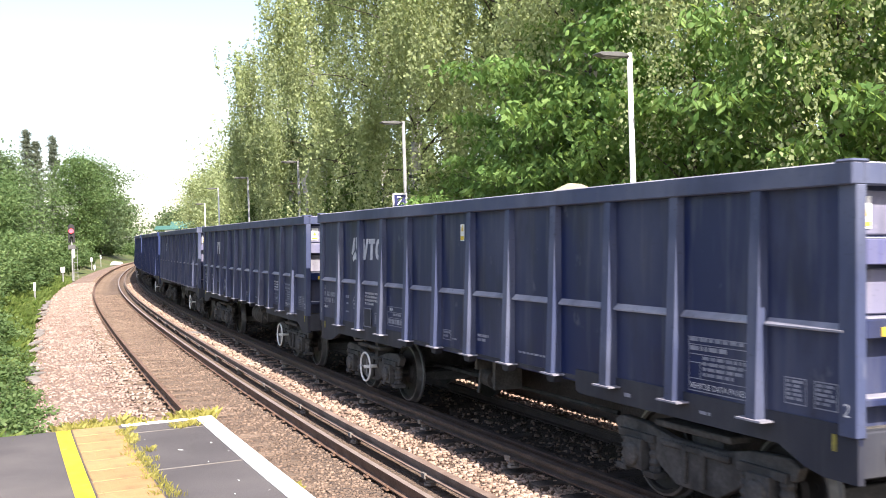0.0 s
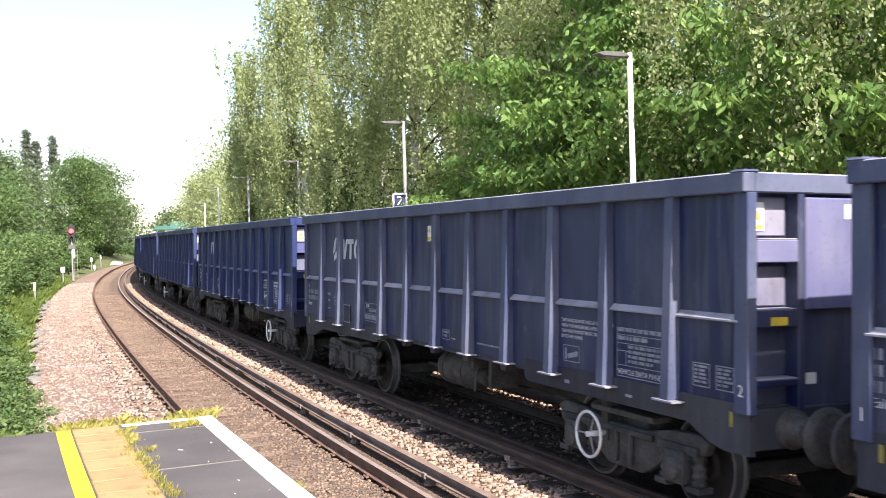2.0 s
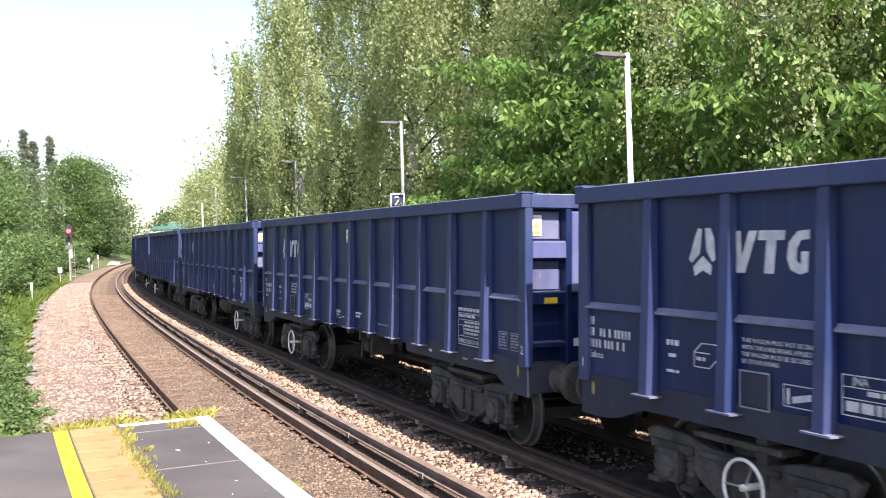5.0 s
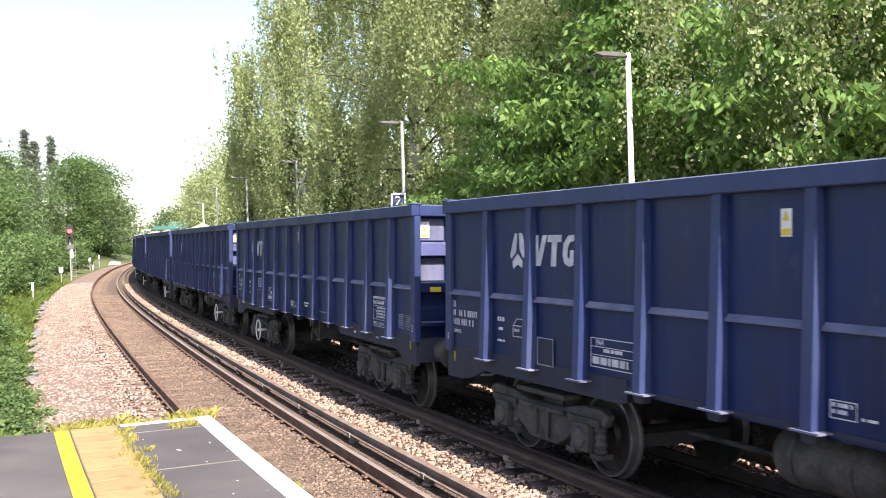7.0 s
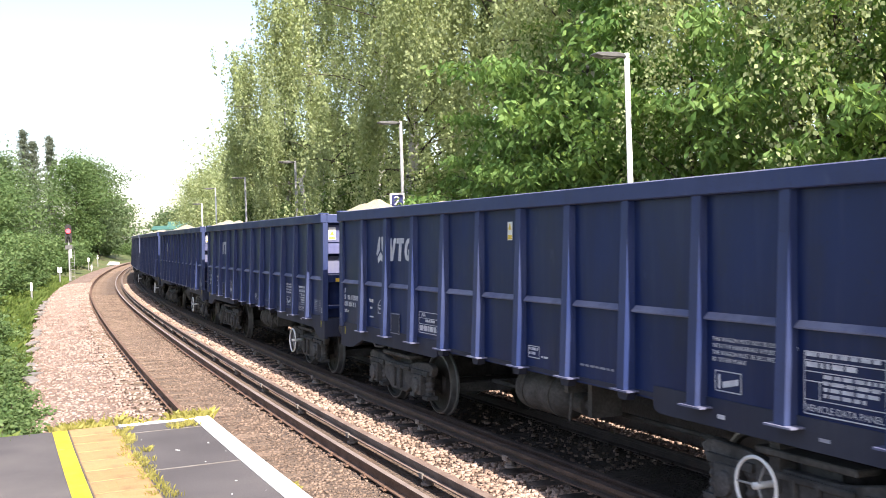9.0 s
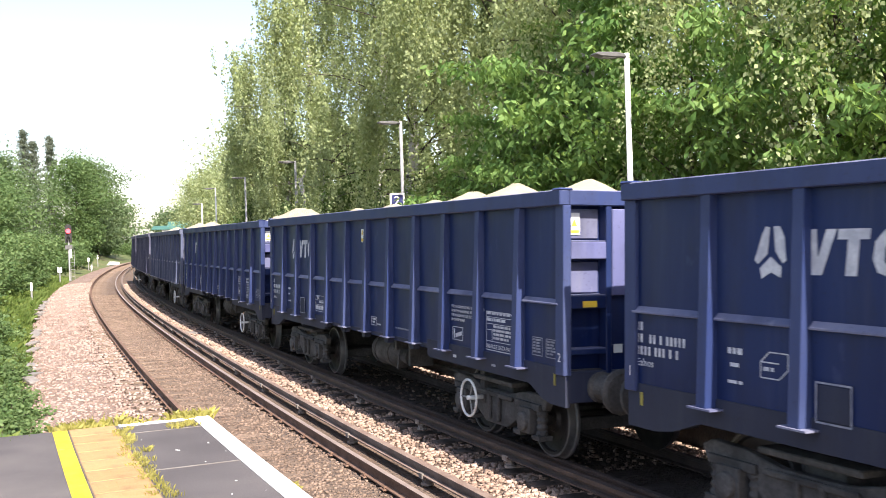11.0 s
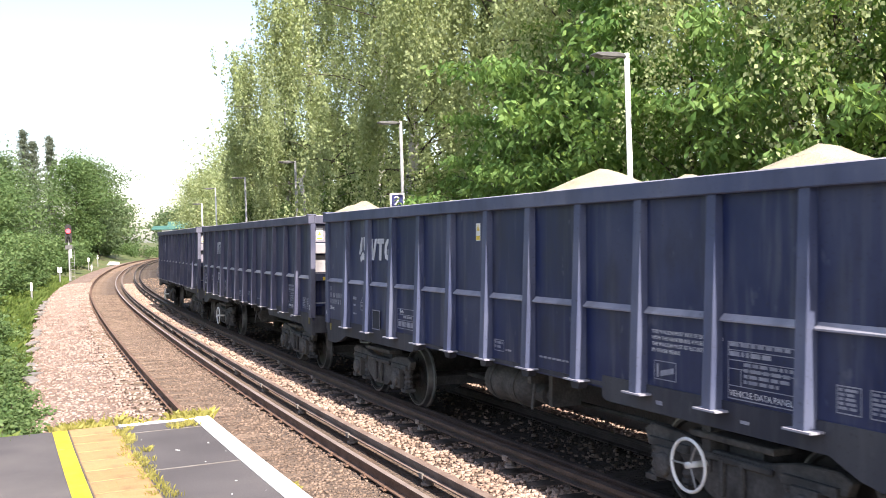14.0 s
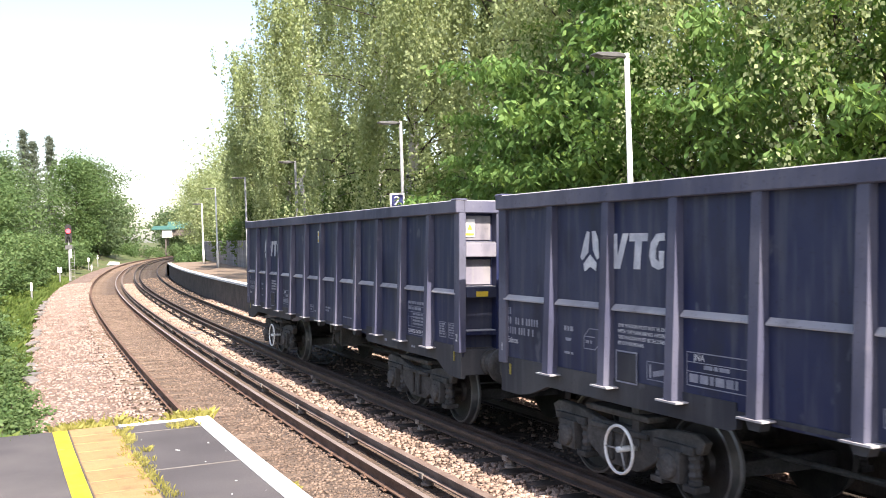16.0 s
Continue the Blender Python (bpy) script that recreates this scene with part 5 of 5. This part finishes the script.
    def gear():
        bm = bmesh.new()
        cyl(bm, (0.40, -0.75, 0.74), (0.66, -0.75, 0.72), 0.13, seg=14)
        cyl(bm, (0.66, -0.75, 0.72), (0.82, -0.75, 0.72), 0.07, seg=12)
        tube(bm, [(0.55, -0.9, 0.95), (0.62, -0.97, 0.75), (0.60, -0.98, 0.55)], [0.02] * 3, 7)
        box(bm, 0.52, 0.60, -1.0, -0.55, 0.86, 1.14)
        cyl(bm, (-2.8, -0.2, 0.55), (2.8, -0.2, 0.55), 0.03, seg=8)
        box(bm, 0.86, 0.94, -0.9, -0.5, 0.62, 1.14)
        return finish(bm, "brake_gear", M_BOGIE)
    part("brake_gear", cached("gear", gear), None, wg, "brake rods and brackets").matrix_basis = pose(0 if wheel_end == "front" else -1.0, 0, 0)
    markings(wg, grade, text, wheel_end == "rear")
    if load:
        part("sand_load", load_mesh(load), None, wg, "heaped pale cream sand")
    return wg, wheels


def mirrored(me):
    """The mesh mirrored along x."""
    c = me.copy()
    for v in c.vertices:
        v.co.x = -v.co.x
    c.flip_normals()
    return c


TEXT = {"data": text_mesh("panel_words", "VEHICLE DATA PANEL", 0.074, M_MARK), "class": text_mesh("class_letters", "JNA", 0.085, M_MARK), "kind": text_mesh("class_word", "Ealnos", 0.10, M_MARK), "note": [text_mesh("handling_note", w, 0.052, M_MARK) for w in ("THIS WAGON MUST NOT BE DISCHARGED", "WITH THE HANDBRAKE APPLIED", "THE WAGON MUST BE SECURED", "BY OTHER MEANS")], "two": text_mesh("end_figure", "2", 0.14, M_MARK), "one": text_mesh("end_figure", "1", 0.14, M_MARK)}
GRADES = ["worn", "worn", "worn", "clean", "clean", "clean", "clean", "clean", "clean", "clean", "clean", "clean", "worn", "dusty", "dusty"]
REAR = {0, 4, 5, 7, 13, 14}
LOADS = {0: "one", 8: "rear", 9: "ends", 10: "three", 11: "full", 12: "low", 13: "ends"}
TRAIN = [build_wagon(GRADES[i], "rear" if i in REAR else "front", LOADS.get(i), TEXT) for i in range(15)]
PITCH = 14.026


SURGE = {0: 0.101, 0.5: -0.125, 1: 0.121, 1.5: -0.14, 2: 0.102, 2.5: -0.162, 3: 0.105, 3.5: -0.143, 4: 0.127, 4.5: 0, 6: 0, 6.5: -0.066, 7: 0.178, 7.5: -0.108, 8: 0.109, 8.5: -0.145, 9: 0.034, 9.5: 0, 11: 0, 11.5: 0.117, 12: -0.074, 12.5: 0.108, 13: -0.125, 13.5: 0.066, 14: -0.176, 14.5: 0.085, 15: -0.118, 15.5: 0.123, 16: 0.005}


def travelled(t):
    # slowing gently, with the small surges of a loose-coupled train
    return -0.2168 + 13.72676 * t - 0.129258 * t ** 2 + 0.00083835 * t ** 3 + float(np.interp(t, list(SURGE), list(SURGE.values())))


def centre_at(q):
    return Vector((float(np.interp(q, Q, CX)), float(np.interp(q, Q, CY)), CANT / 2))


def wagon_pose(i, t):
    q = PITCH * i - travelled(t)
    a, b = centre_at(q + 1.95), centre_at(q + 10.65)
    x = (a - b).normalized()
    up = Vector((0, 0, 1))
    y = up.cross(x).normalized()
    lean = Matrix.Rotation(-math.atan(CANT / GAUGE), 3, x)
    y, z = lean @ y, lean @ x.cross(y)
    m = Matrix((x, y, z)).transposed().to_4x4()
    m.translation = (a + b) / 2
    return m


# ---------------------------------------------------------------- trees and plants
def leaf_array(centres, size, rng, droop=0.5, narrow=0.6, spread=0.4):
    """One pointed, slightly folded leaf at each centre: two triangles that share a rib."""
    n = len(centres)
    a = rng.uniform(0, 2 * math.pi, n)
    t = np.stack([np.cos(a), np.sin(a), -droop + rng.normal(0, 0.45, n)], 1)
    t /= np.linalg.norm(t, axis=1)[:, None]
    b = rng.normal(0, 1, (n, 3))
    b -= (b * t).sum(1)[:, None] * t
    b /= np.linalg.norm(b, axis=1)[:, None]
    nrm = np.cross(t, b)
    L = size * rng.uniform(1 - spread, 1 + spread, n)[:, None]
    w = L * narrow * 0.5
    v = np.stack([centres, centres + t * L * 0.45 + b * w + nrm * w * 0.35, centres + t * L, centres + t * L * 0.45 - b * w + nrm * w * 0.35], 1)
    return v.reshape(-1, 3)


def leaves_mesh(name, centres, size, rng, mat, **kw):
    v = leaf_array(centres, size, rng, **kw)
    f = np.arange(len(v)).reshape(-1, 4)
    return array_mesh(name, v, f, mat)


def limb_path(rng, start, direction, length, sag, n=7):
    p, d = np.array(start, float), np.array(direction, float)
    pts = [p.copy()]
    for i in range(n):
        d = d + np.array([rng.normal(0, 0.10), rng.normal(0, 0.10), -sag / n + rng.normal(0, 0.05)])
        d /= np.linalg.norm(d)
        p = p + d * length / n
        pts.append(p.copy())
    return pts


def build_tree(name, pos, height, spread, leaves, size, leaf_mat, bark, label, seed, hang=0.0, base=0.25, lean=(0, 0), limbs=26, group="", narrow=0.6, tip=0.35, droop=0.5, trunk=0.016, clump=0.5, taper=0.0, flat_z=0.6):
    """Tapered trunk with limbs; leaves in clumps at the limbs, on hanging strands where hang is set."""
    rng = np.random.default_rng(seed)
    tr = thing(name, Matrix.Translation(pos), label, "tree", group)
    bm = bmesh.new()
    n = 9
    tpts = [np.array([lean[0] * (k / n) ** 1.5 + rng.normal(0, 0.012) * height * 0.35 * (k > 0), lean[1] * (k / n) ** 1.5 + rng.normal(0, 0.012) * height * 0.35 * (k > 0), height * 0.96 * k / n - (0.4 if k == 0 else 0)]) for k in range(n + 1)]
    rad = [max(0.02, height * trunk * (1 - 0.93 * k / n)) for k in range(n + 1)]
    tube(bm, tpts, rad, 9)
    nf = len(bm.faces)
    cs, wt = [], []
    for i in range(limbs):
        u = base + (0.97 - base) * ((i + rng.random()) / limbs)
        k = u * n
        j = min(int(k), n - 1)
        st = tpts[j] + (tpts[j + 1] - tpts[j]) * (k - j)
        a = 2.4 * i + rng.normal(0, 0.35)
        prof = math.sin(math.pi * min(1, 0.18 + 0.82 * (u - base) / (1 - base) * 0.93)) ** 0.6
        if taper:
            # the head narrows to a spire
            prof = min(1.0, 0.08 + (0.97 - u) / taper)
        ln = spread * prof * rng.uniform(0.65, 1.15) + (0.1 if taper else 0.3)
        rise = rng.uniform(0.45, 1.2) if u < 0.85 else rng.uniform(0.8, 1.6)
        pts = limb_path(rng, st, (math.cos(a), math.sin(a), rise), ln * 1.15, 0.9 if hang else 0.35)
        r0 = max(0.012, rad[j] * (0.22 if hang else 0.38))
        tube(bm, pts, [r0 * (1 - 0.85 * q / 7) for q in range(8)], 4)
        for q in range(2, 8):
            sub = limb_path(rng, pts[q], (rng.normal(), rng.normal(), rng.uniform(-0.2, 0.5)), ln * rng.uniform(0.18, 0.42), 0.7, 4)
            if q % 3 == 0:
                tube(bm, sub, [r0 * 0.22 * (1 - 0.2 * e) for e in range(5)], 3)
            for e in (1, 2, 3, 4):
                cs.append(sub[e])
                wt.append(1.0)
            cs.append(pts[q])
            wt.append(0.7)
    bm.faces.ensure_lookup_table()
    for f in bm.faces[nf:]:
        f.material_index = 1
    part("trunk", bm, [bark, M_BARK], tr, smooth=True)
    cs, wt = np.array(cs), np.array(wt)
    if hang:
        # strands of twigs hang in bunches from the outer limbs
        ns = max(40, leaves // 46)
        out = np.hypot(cs[:, 0], cs[:, 1]) + 0.3
        bunch = rng.choice(len(cs), max(12, ns // 21), p=wt * out / (wt * out).sum())
        top = cs[bunch][rng.integers(0, len(bunch), ns)] + rng.normal(0, 0.40, (ns, 3)) * np.array([1, 1, 1.4])
        ln = hang * rng.uniform(0.35, 1.25, ns)
        per = leaves // ns
        f = rng.random((ns, per))
        sway = rng.normal(0, 0.10, (ns, 1, 2)) * f[..., None] ** 2 * ln[:, None, None]
        c = np.repeat(top[:, None], per, 1)
        c[..., :2] += sway + rng.normal(0, 0.055, (ns, per, 2))
        c[..., 2] -= f * ln[:, None]
        c = c.reshape(-1, 3)
    else:
        idx = rng.choice(len(cs), leaves, p=wt / wt.sum())
        c = cs[idx] + rng.normal(0, clump, (leaves, 3)) * np.array([1, 1, flat_z])
    c = c[c[:, 2] > 0.25]
    part("crown", leaves_mesh("crown", c, size, rng, leaf_mat, droop=droop, narrow=narrow, spread=tip), None, tr)
    return tr


def build_shrub(name, pos, rx, ry, h, leaves, size, mat, label, seed, group="", lumps=14, narrow=0.6, droop=0.2):
    """A mass of leafy stems: lumps of leaves round many arching stems."""
    rng = np.random.default_rng(seed)
    sh = thing(name, Matrix.Translation(pos), label, "shrub", group)
    bm = bmesh.new()
    cs = []
    for i in range(lumps):
        a, r = rng.uniform(0, 6.28), math.sqrt(rng.random())
        x, y = rx * r * math.cos(a), ry * r * math.sin(a)
        z = h * (1 - 0.55 * r * r) * rng.uniform(0.7, 1.1)
        pts = [(x * 0.6, y * 0.6, -0.3), (x * 0.7, y * 0.7, z * 0.4), (x * 0.9, y * 0.9, z * 0.8), (x, y, z)]
        tube(bm, pts, [0.03, 0.025, 0.015, 0.006], 5)
        for u in np.linspace(0.15, 1.0, 7):
            cs.append((x * (0.6 + 0.4 * u), y * (0.6 + 0.4 * u), z * u))
    part("stem", bm, M_BARK, sh)
    cs = np.array(cs)
    k = rng.integers(0, len(cs), leaves)
    g = rng.normal(0, 1, (leaves, 3))
    g *= (rng.random(leaves) ** 0.4 / np.maximum(np.linalg.norm(g, axis=1), 1e-3))[:, None]
    c = cs[k] + g * np.array([0.42 * rx ** 0.5, 0.42 * ry ** 0.5, 0.3 * h ** 0.5])
    c = c[c[:, 2] > -0.2]
    part("foliage", leaves_mesh("foliage", c, size, rng, mat, droop=droop, narrow=narrow), None, sh)
    return sh


def gz(s, o):
    return float(ground_height(np.array([s]), np.array([o]))[0])


BIRCHES = "birches behind the far platform"
for i, (s, o, h, r, lv) in enumerate(((7.5, 12.0, 18, 3.6, 66000), (13.5, 14.5, 20, 4.0, 70000), (19.5, 12.5, 19, 3.8, 70000), (26, 13.6, 20.5, 4.0, 70000), (33.5, 12.2, 19.5, 4.2, 66000), (42, 13.4, 21, 4.2, 60000), (51, 12.6, 20, 4.7, 56000), (60, 12.4, 13.2, 3.9, 36000), (72, 12.9, 9.5, 3.4, 22000))):
    far = max(1.0, s / 30)
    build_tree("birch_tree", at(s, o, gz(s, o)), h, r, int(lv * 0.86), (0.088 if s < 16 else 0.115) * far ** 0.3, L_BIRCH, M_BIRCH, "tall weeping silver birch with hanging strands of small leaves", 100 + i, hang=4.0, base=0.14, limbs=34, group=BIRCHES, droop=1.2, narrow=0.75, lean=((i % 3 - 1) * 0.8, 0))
for i, (s, o, h, r) in enumerate(((4, 19, 18, 4.5), (11, 21, 20, 5), (20, 20, 19, 5), (30, 20, 21, 5), (41, 20, 20, 5), (53, 19, 20, 5), (66, 18, 11, 4), (58, 17, 12, 4.5), (76, 16, 10, 4))):
    build_tree("background_tree", at(s, o, gz(s, o)), h, r, 16000, 0.29, L_BIRCH_BACK, M_BARK, "tall dense dark green tree in the wood behind", 140 + i, hang=2.6, base=0.1, limbs=30, group="wood behind the platform", droop=0.8)
for i, (s, o, h, r, lv) in enumerate(((19.0, 10.6, 6.8, 2.5, 11000), (16.6, 10.3, 5.4, 1.9, 7000), (14.6, 10.6, 7.4, 2.6, 12000), (11.6, 10.4, 5.6, 1.9, 8000), (8.4, 11.2, 6.6, 2.2, 9000), (5.6, 10.9, 6.8, 2.0, 7000))):
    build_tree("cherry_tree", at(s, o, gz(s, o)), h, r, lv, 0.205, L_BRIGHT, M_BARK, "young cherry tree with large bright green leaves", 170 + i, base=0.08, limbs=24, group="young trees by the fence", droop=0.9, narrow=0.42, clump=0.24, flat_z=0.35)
for i, (s, o) in enumerate(((6, 12.5), (10, 13), (15, 12.8), (21, 11.5), (24.5, 11.6), (28, 11.4), (32, 11.6), (37, 11.5), (43, 11.4), (49, 11.4), (56, 11.3), (63, 11.3), (70, 11.2), (78, 11.0))):
    build_shrub("understorey_shrub", at(s, o, gz(s, o)), 2.6, 2.2, 3.8 + (i * 37 % 10) * 0.16, 5600, 0.17 + 0.001 * s, L_DARK if i % 3 else L_SHRUB, "dense dark green shrub behind the platform fence", 200 + i, "shrubs behind the fence")

# wooded bank on the near side
for i, (s, o, rx, h, lv, sz) in enumerate(((6.4, -3.0, 0.5, 0.8, 6000, 0.10), (7.4, -2.95, 0.55, 0.9, 8000, 0.095), (8.6, -3.0, 0.6, 0.9, 8000, 0.085), (9.8, -2.8, 0.65, 0.75, 9000, 0.08), (11.8, -2.7, 0.7, 0.8, 9000, 0.08), (13.6, -2.7, 0.7, 0.7, 9000, 0.08), (16, -2.95, 0.8, 0.7, 9000, 0.08), (19.5, -3.2, 0.8, 0.75, 8000, 0.085), (24, -3.4, 0.9, 0.7, 8000, 0.09), (30, -3.6, 1.0, 0.7, 8000, 0.10), (10.2, -3.9, 1.1, 1.5, 12000, 0.08), (12.5, -5.6, 2.0, 2.4, 14000, 0.10), (14.6, -4.2, 1.2, 1.25, 11000, 0.085), (18, -4.4, 1.4, 1.3, 11000, 0.09), (22, -4.8, 1.8, 1.5, 12000, 0.10), (27, -4.9, 1.9, 1.6, 12000, 0.11), (32, -5.4, 2.4, 2.2, 12000, 0.12), (38, -5.6, 2.6, 2.4, 12000, 0.14), (45, -6.0, 3.0, 2.8, 12000, 0.16), (54, -6.2, 3.2, 3.0, 11000, 0.18), (60, -4.6, 2.0, 1.6, 9000, 0.18), (68, -4.8, 2.2, 1.7, 9000, 0.19), (78, -5.0, 2.4, 1.8, 9000, 0.2), (94, -5.4, 2.8, 2.0, 9000, 0.22), (108, -5.6, 3.0, 2.0, 9000, 0.24), (124, -5.8, 3.2, 2.0, 9000, 0.26), (64, -6.4, 3.4, 3.0, 11000, 0.21), (75, -6.8, 3.6, 3.0, 10000, 0.23), (88, -7.2, 3.8, 3.0, 9000, 0.26), (102, -7.6, 4.0, 3.0, 9000, 0.28), (118, -8, 4.2, 2.6, 9000, 0.3))):
    build_shrub("bank_shrub", at(s, o, gz(s, o) - 0.1), rx, rx, h, int(lv * 0.62), sz * 0.98, L_SHRUB, "tangled light green scrub on the bank", 300 + i, "scrub on the bank", lumps=18)
for i, (s, o, h, r, lv, sz) in enumerate(((26, -11, 6.2, 3.0, 14000, 0.17), (36, -11, 6.8, 3.4, 14000, 0.2), (47, -11.5, 7.6, 3.6, 14000, 0.23), (60, -11, 8.0, 3.8, 13000, 0.26), (75, -11.5, 8.6, 4.2, 13000, 0.3), (92, -12, 7.6, 4.4, 12000, 0.34), (110, -12, 7.0, 4.2, 12000, 0.36))):
    build_tree("bank_tree", at(s, o, gz(s, o)), h, r, int(lv * 0.85), sz * 0.88, L_SHRUB, M_BARK, "round leafy green tree on the bank", 330 + i, base=0.06, limbs=28, group="trees on the bank", clump=0.7)
for i, (x, y, h, r) in enumerate(((-54.3, 150, 13.8, 5.0), (-55.4, 162, 14.2, 4.9), (-61, 140, 14, 5.0))):
    build_tree("broadleaf_tree", (x, y, 0.8), h, r, 14000, 0.36, L_FAR if i else L_SHRUB, M_BARK, "large rounded broadleaf tree beside the curve", 350 + i, base=0.08, limbs=34, group="large trees beyond the signal", clump=1.0)
for i, (x, y, h) in enumerate(((-83.6, 203, 27.2), (-82.2, 204, 25), (-78.0, 202, 25.4))):
    build_tree("poplar_tree", (x, y, 0.5), h, 1.35, 7000, 0.4, L_POPLAR, M_BARK, "slim upright dark poplar on the skyline", 360 + i, base=0.05, limbs=60, group="poplars on the skyline", clump=0.34, taper=0.3)
for i in range(17):
    x = -118 + i * 7.4
    y = 262 + 14 * math.sin(i * 2.3)
    build_tree("distant_tree", (x, y, 0), 10.5 + 2.2 * math.sin(i * 1.7) + (2.5 if i > 11 else 0), 5.5, 3800, 0.85, L_FAR, M_BARK, "distant rounded tree on the skyline", 380 + i, base=0.04, limbs=22, group="trees on the skyline", clump=1.2)
for i, (s, o, h, r) in enumerate(((84, 13, 12, 4.2), (95, 13, 11, 4.2), (108, 14, 10, 4.0), (122, 15, 10.5, 4.4), (138, 17, 9, 4.0), (142, 11.5, 11.5, 4.0), (152, 9.5, 12, 4.2), (168, 9, 12.5, 4.4), (186, 11, 12, 4.6))):
    build_tree("trackside_tree", at(s, o, gz(s, o)), h, r, 9500, 0.30, L_BIRCH, M_BARK, "leafy green tree beyond the platform end", 400 + i, base=0.05, limbs=28, group="trees beyond the platform", clump=0.8)
for i, (s, o, rx, h) in enumerate(((94, 8.2, 1.6, 2.0), (101, 8.6, 2.4, 2.4), (112, 9.0, 2.6, 2.2), (128, 9.5, 3, 2.4), (150, -8, 4, 2.4), (168, -8, 4.5, 2.4), (190, -6.0, 5, 2.8), (206, 0, 6, 3.0), (150, 10, 3.0, 1.8))):
    build_shrub("verge_shrub", at(s, o, gz(s, o) - 0.1), rx, rx, h, 4500, 0.26, L_SHRUB, "low green bush beside the line", 420 + i, "bushes beside the line")


def grass(name, spots, blades, length, mat, label, seed):
    """Blades in tufts at spots (point, radius)."""
    rng = np.random.default_rng(seed)
    n = blades * len(spots)
    k = np.repeat(np.arange(len(spots)), blades)
    c = np.array([tuple(p) for p, r in spots])[k]
    r = np.array([r for p, r in spots])[k]
    a, q = rng.uniform(0, 6.28, n), np.sqrt(rng.random(n))
    c = c + np.stack([r * q * np.cos(a), r * q * np.sin(a), np.zeros(n)], 1)
    L = length * rng.uniform(0.4, 1.2, n)[:, None]
    b = rng.uniform(0, 6.28, n)
    out = np.stack([np.cos(b), np.sin(b), np.zeros(n)], 1)
    side = np.stack([-np.sin(b), np.cos(b), np.zeros(n)], 1) * L * 0.05
    up = np.array([0, 0, 1.0])
    bend = rng.uniform(0.2, 0.9, n)[:, None]
    v = np.stack([c - side, c + side, c + up * L * 0.6 + out * L * bend * 0.3 + side * 0.7, c + up * L * (1 - 0.3 * bend) + out * L * bend * 0.9], 1).reshape(-1, 3)
    tagged(new(name, array_mesh(name, v, np.arange(len(v)).reshape(-1, 4), mat)), label, "grass", kind="stuff")


rg = random.Random(21)
spots = [(at(END_S + rg.uniform(0.0, 0.45), rg.uniform(-2.05, -1.15), PLAT_Z - 0.10), 0.14) for _ in range(16)]
spots += [(at(END_S + rg.uniform(0.0, 0.3), rg.uniform(-0.95, -0.55), PLAT_Z - 0.08), 0.10) for _ in range(10)]
grass("platform_end_grass", spots, 34, 0.15, L_DRY, "yellow-green grass tufts growing over the platform end", 31)
spots = [(at(END_S - rg.uniform(0.25, 3.2), -1.51 + rg.gauss(0, 0.045), PLAT_Z), 0.05) for _ in range(60)]
grass("paver_joint_weeds", spots, 22, 0.05, L_DRY, "yellowish weeds in the joint beside the pavers", 32)
spots = [(at(END_S - rg.uniform(0.3, 0.5), rg.uniform(-1.05, -0.80), PLAT_Z), 0.05) for _ in range(12)]
spots += [(at(2.25 - rg.uniform(0, 0.3), -0.56 + rg.gauss(0, 0.03), PLAT_Z - 0.1), 0.05) for _ in range(6)]
grass("edge_weeds", spots, 24, 0.06, L_DRY, "small green weeds on the platform edge", 33)
spots = [(at(s, -2.62 + rg.gauss(-0.35, 0.3), -0.5 + 0.1), 0.35) for s in np.arange(6, 80, 0.35)]
grass("bank_grass", spots, 80, 0.2, L_GRASS, "rough green grass along the foot of the bank", 34)
spots = []
for s in np.arange(18, 90, 0.3):
    o = rg.uniform(-4.6, -2.8)
    spots.append((at(s, o, gz(s, o)), 0.5))
grass("bank_weeds", spots, 90, 0.42, L_GRASS, "tall rough weeds and grass on the bank", 36)
spots = [(at(END_S - rg.uniform(-0.5, 0.25), rg.uniform(-4.5, -2.2), PLAT_Z - 0.22), 0.2) for _ in range(14)]
grass("platform_corner_grass", spots, 60, 0.24, L_GRASS, "green grass and weeds at the platform corner", 35)


def build_broken_birch():
    t = thing("broken_birch_trunk", Matrix.Translation(at(43, 9.9, gz(43, 9.9))), "pale dead birch trunk with a snapped top", "tree")
    bm = bmesh.new()
    tube(bm, [(0.5, 0, -0.3), (0.35, 0, 1.5), (0.15, 0, 3.2), (-0.05, 0, 4.6), (-0.2, 0, 5.4)], [0.16, 0.15, 0.14, 0.12, 0.10], 10)
    part("trunk", bm, M_BIRCH, t, smooth=True)
    bm = bmesh.new()
    tube(bm, [(-0.15, 0, 5.2), (0.05, 0, 5.6), (0.2, 0, 6.1)], [0.06, 0.05, 0.02], 7)
    part("snapped_limb", bm, M_BIRCH, t)


build_broken_birch()


# ---------------------------------------------------------------- what moves
def motions():
    walk(cam, [(t, camera_pose(px)) for t, px in YAW], [(0, *LOOK), (16, *LOOK)])
    times = [k / 10 for k in range(161)]
    fine = [k / 30 for k in range(481)]
    for i, (wg, bogies) in enumerate(TRAIN):
        walk(wg, [(t, wagon_pose(i, t)) for t in times])
        for x, bg, sets in bogies:
            for w, ax in sets:
                walk(w, [(t, pose(ax, 0, 0.46, 0, math.degrees(travelled(t) / 0.46), 0)) for t in fine])


motions()
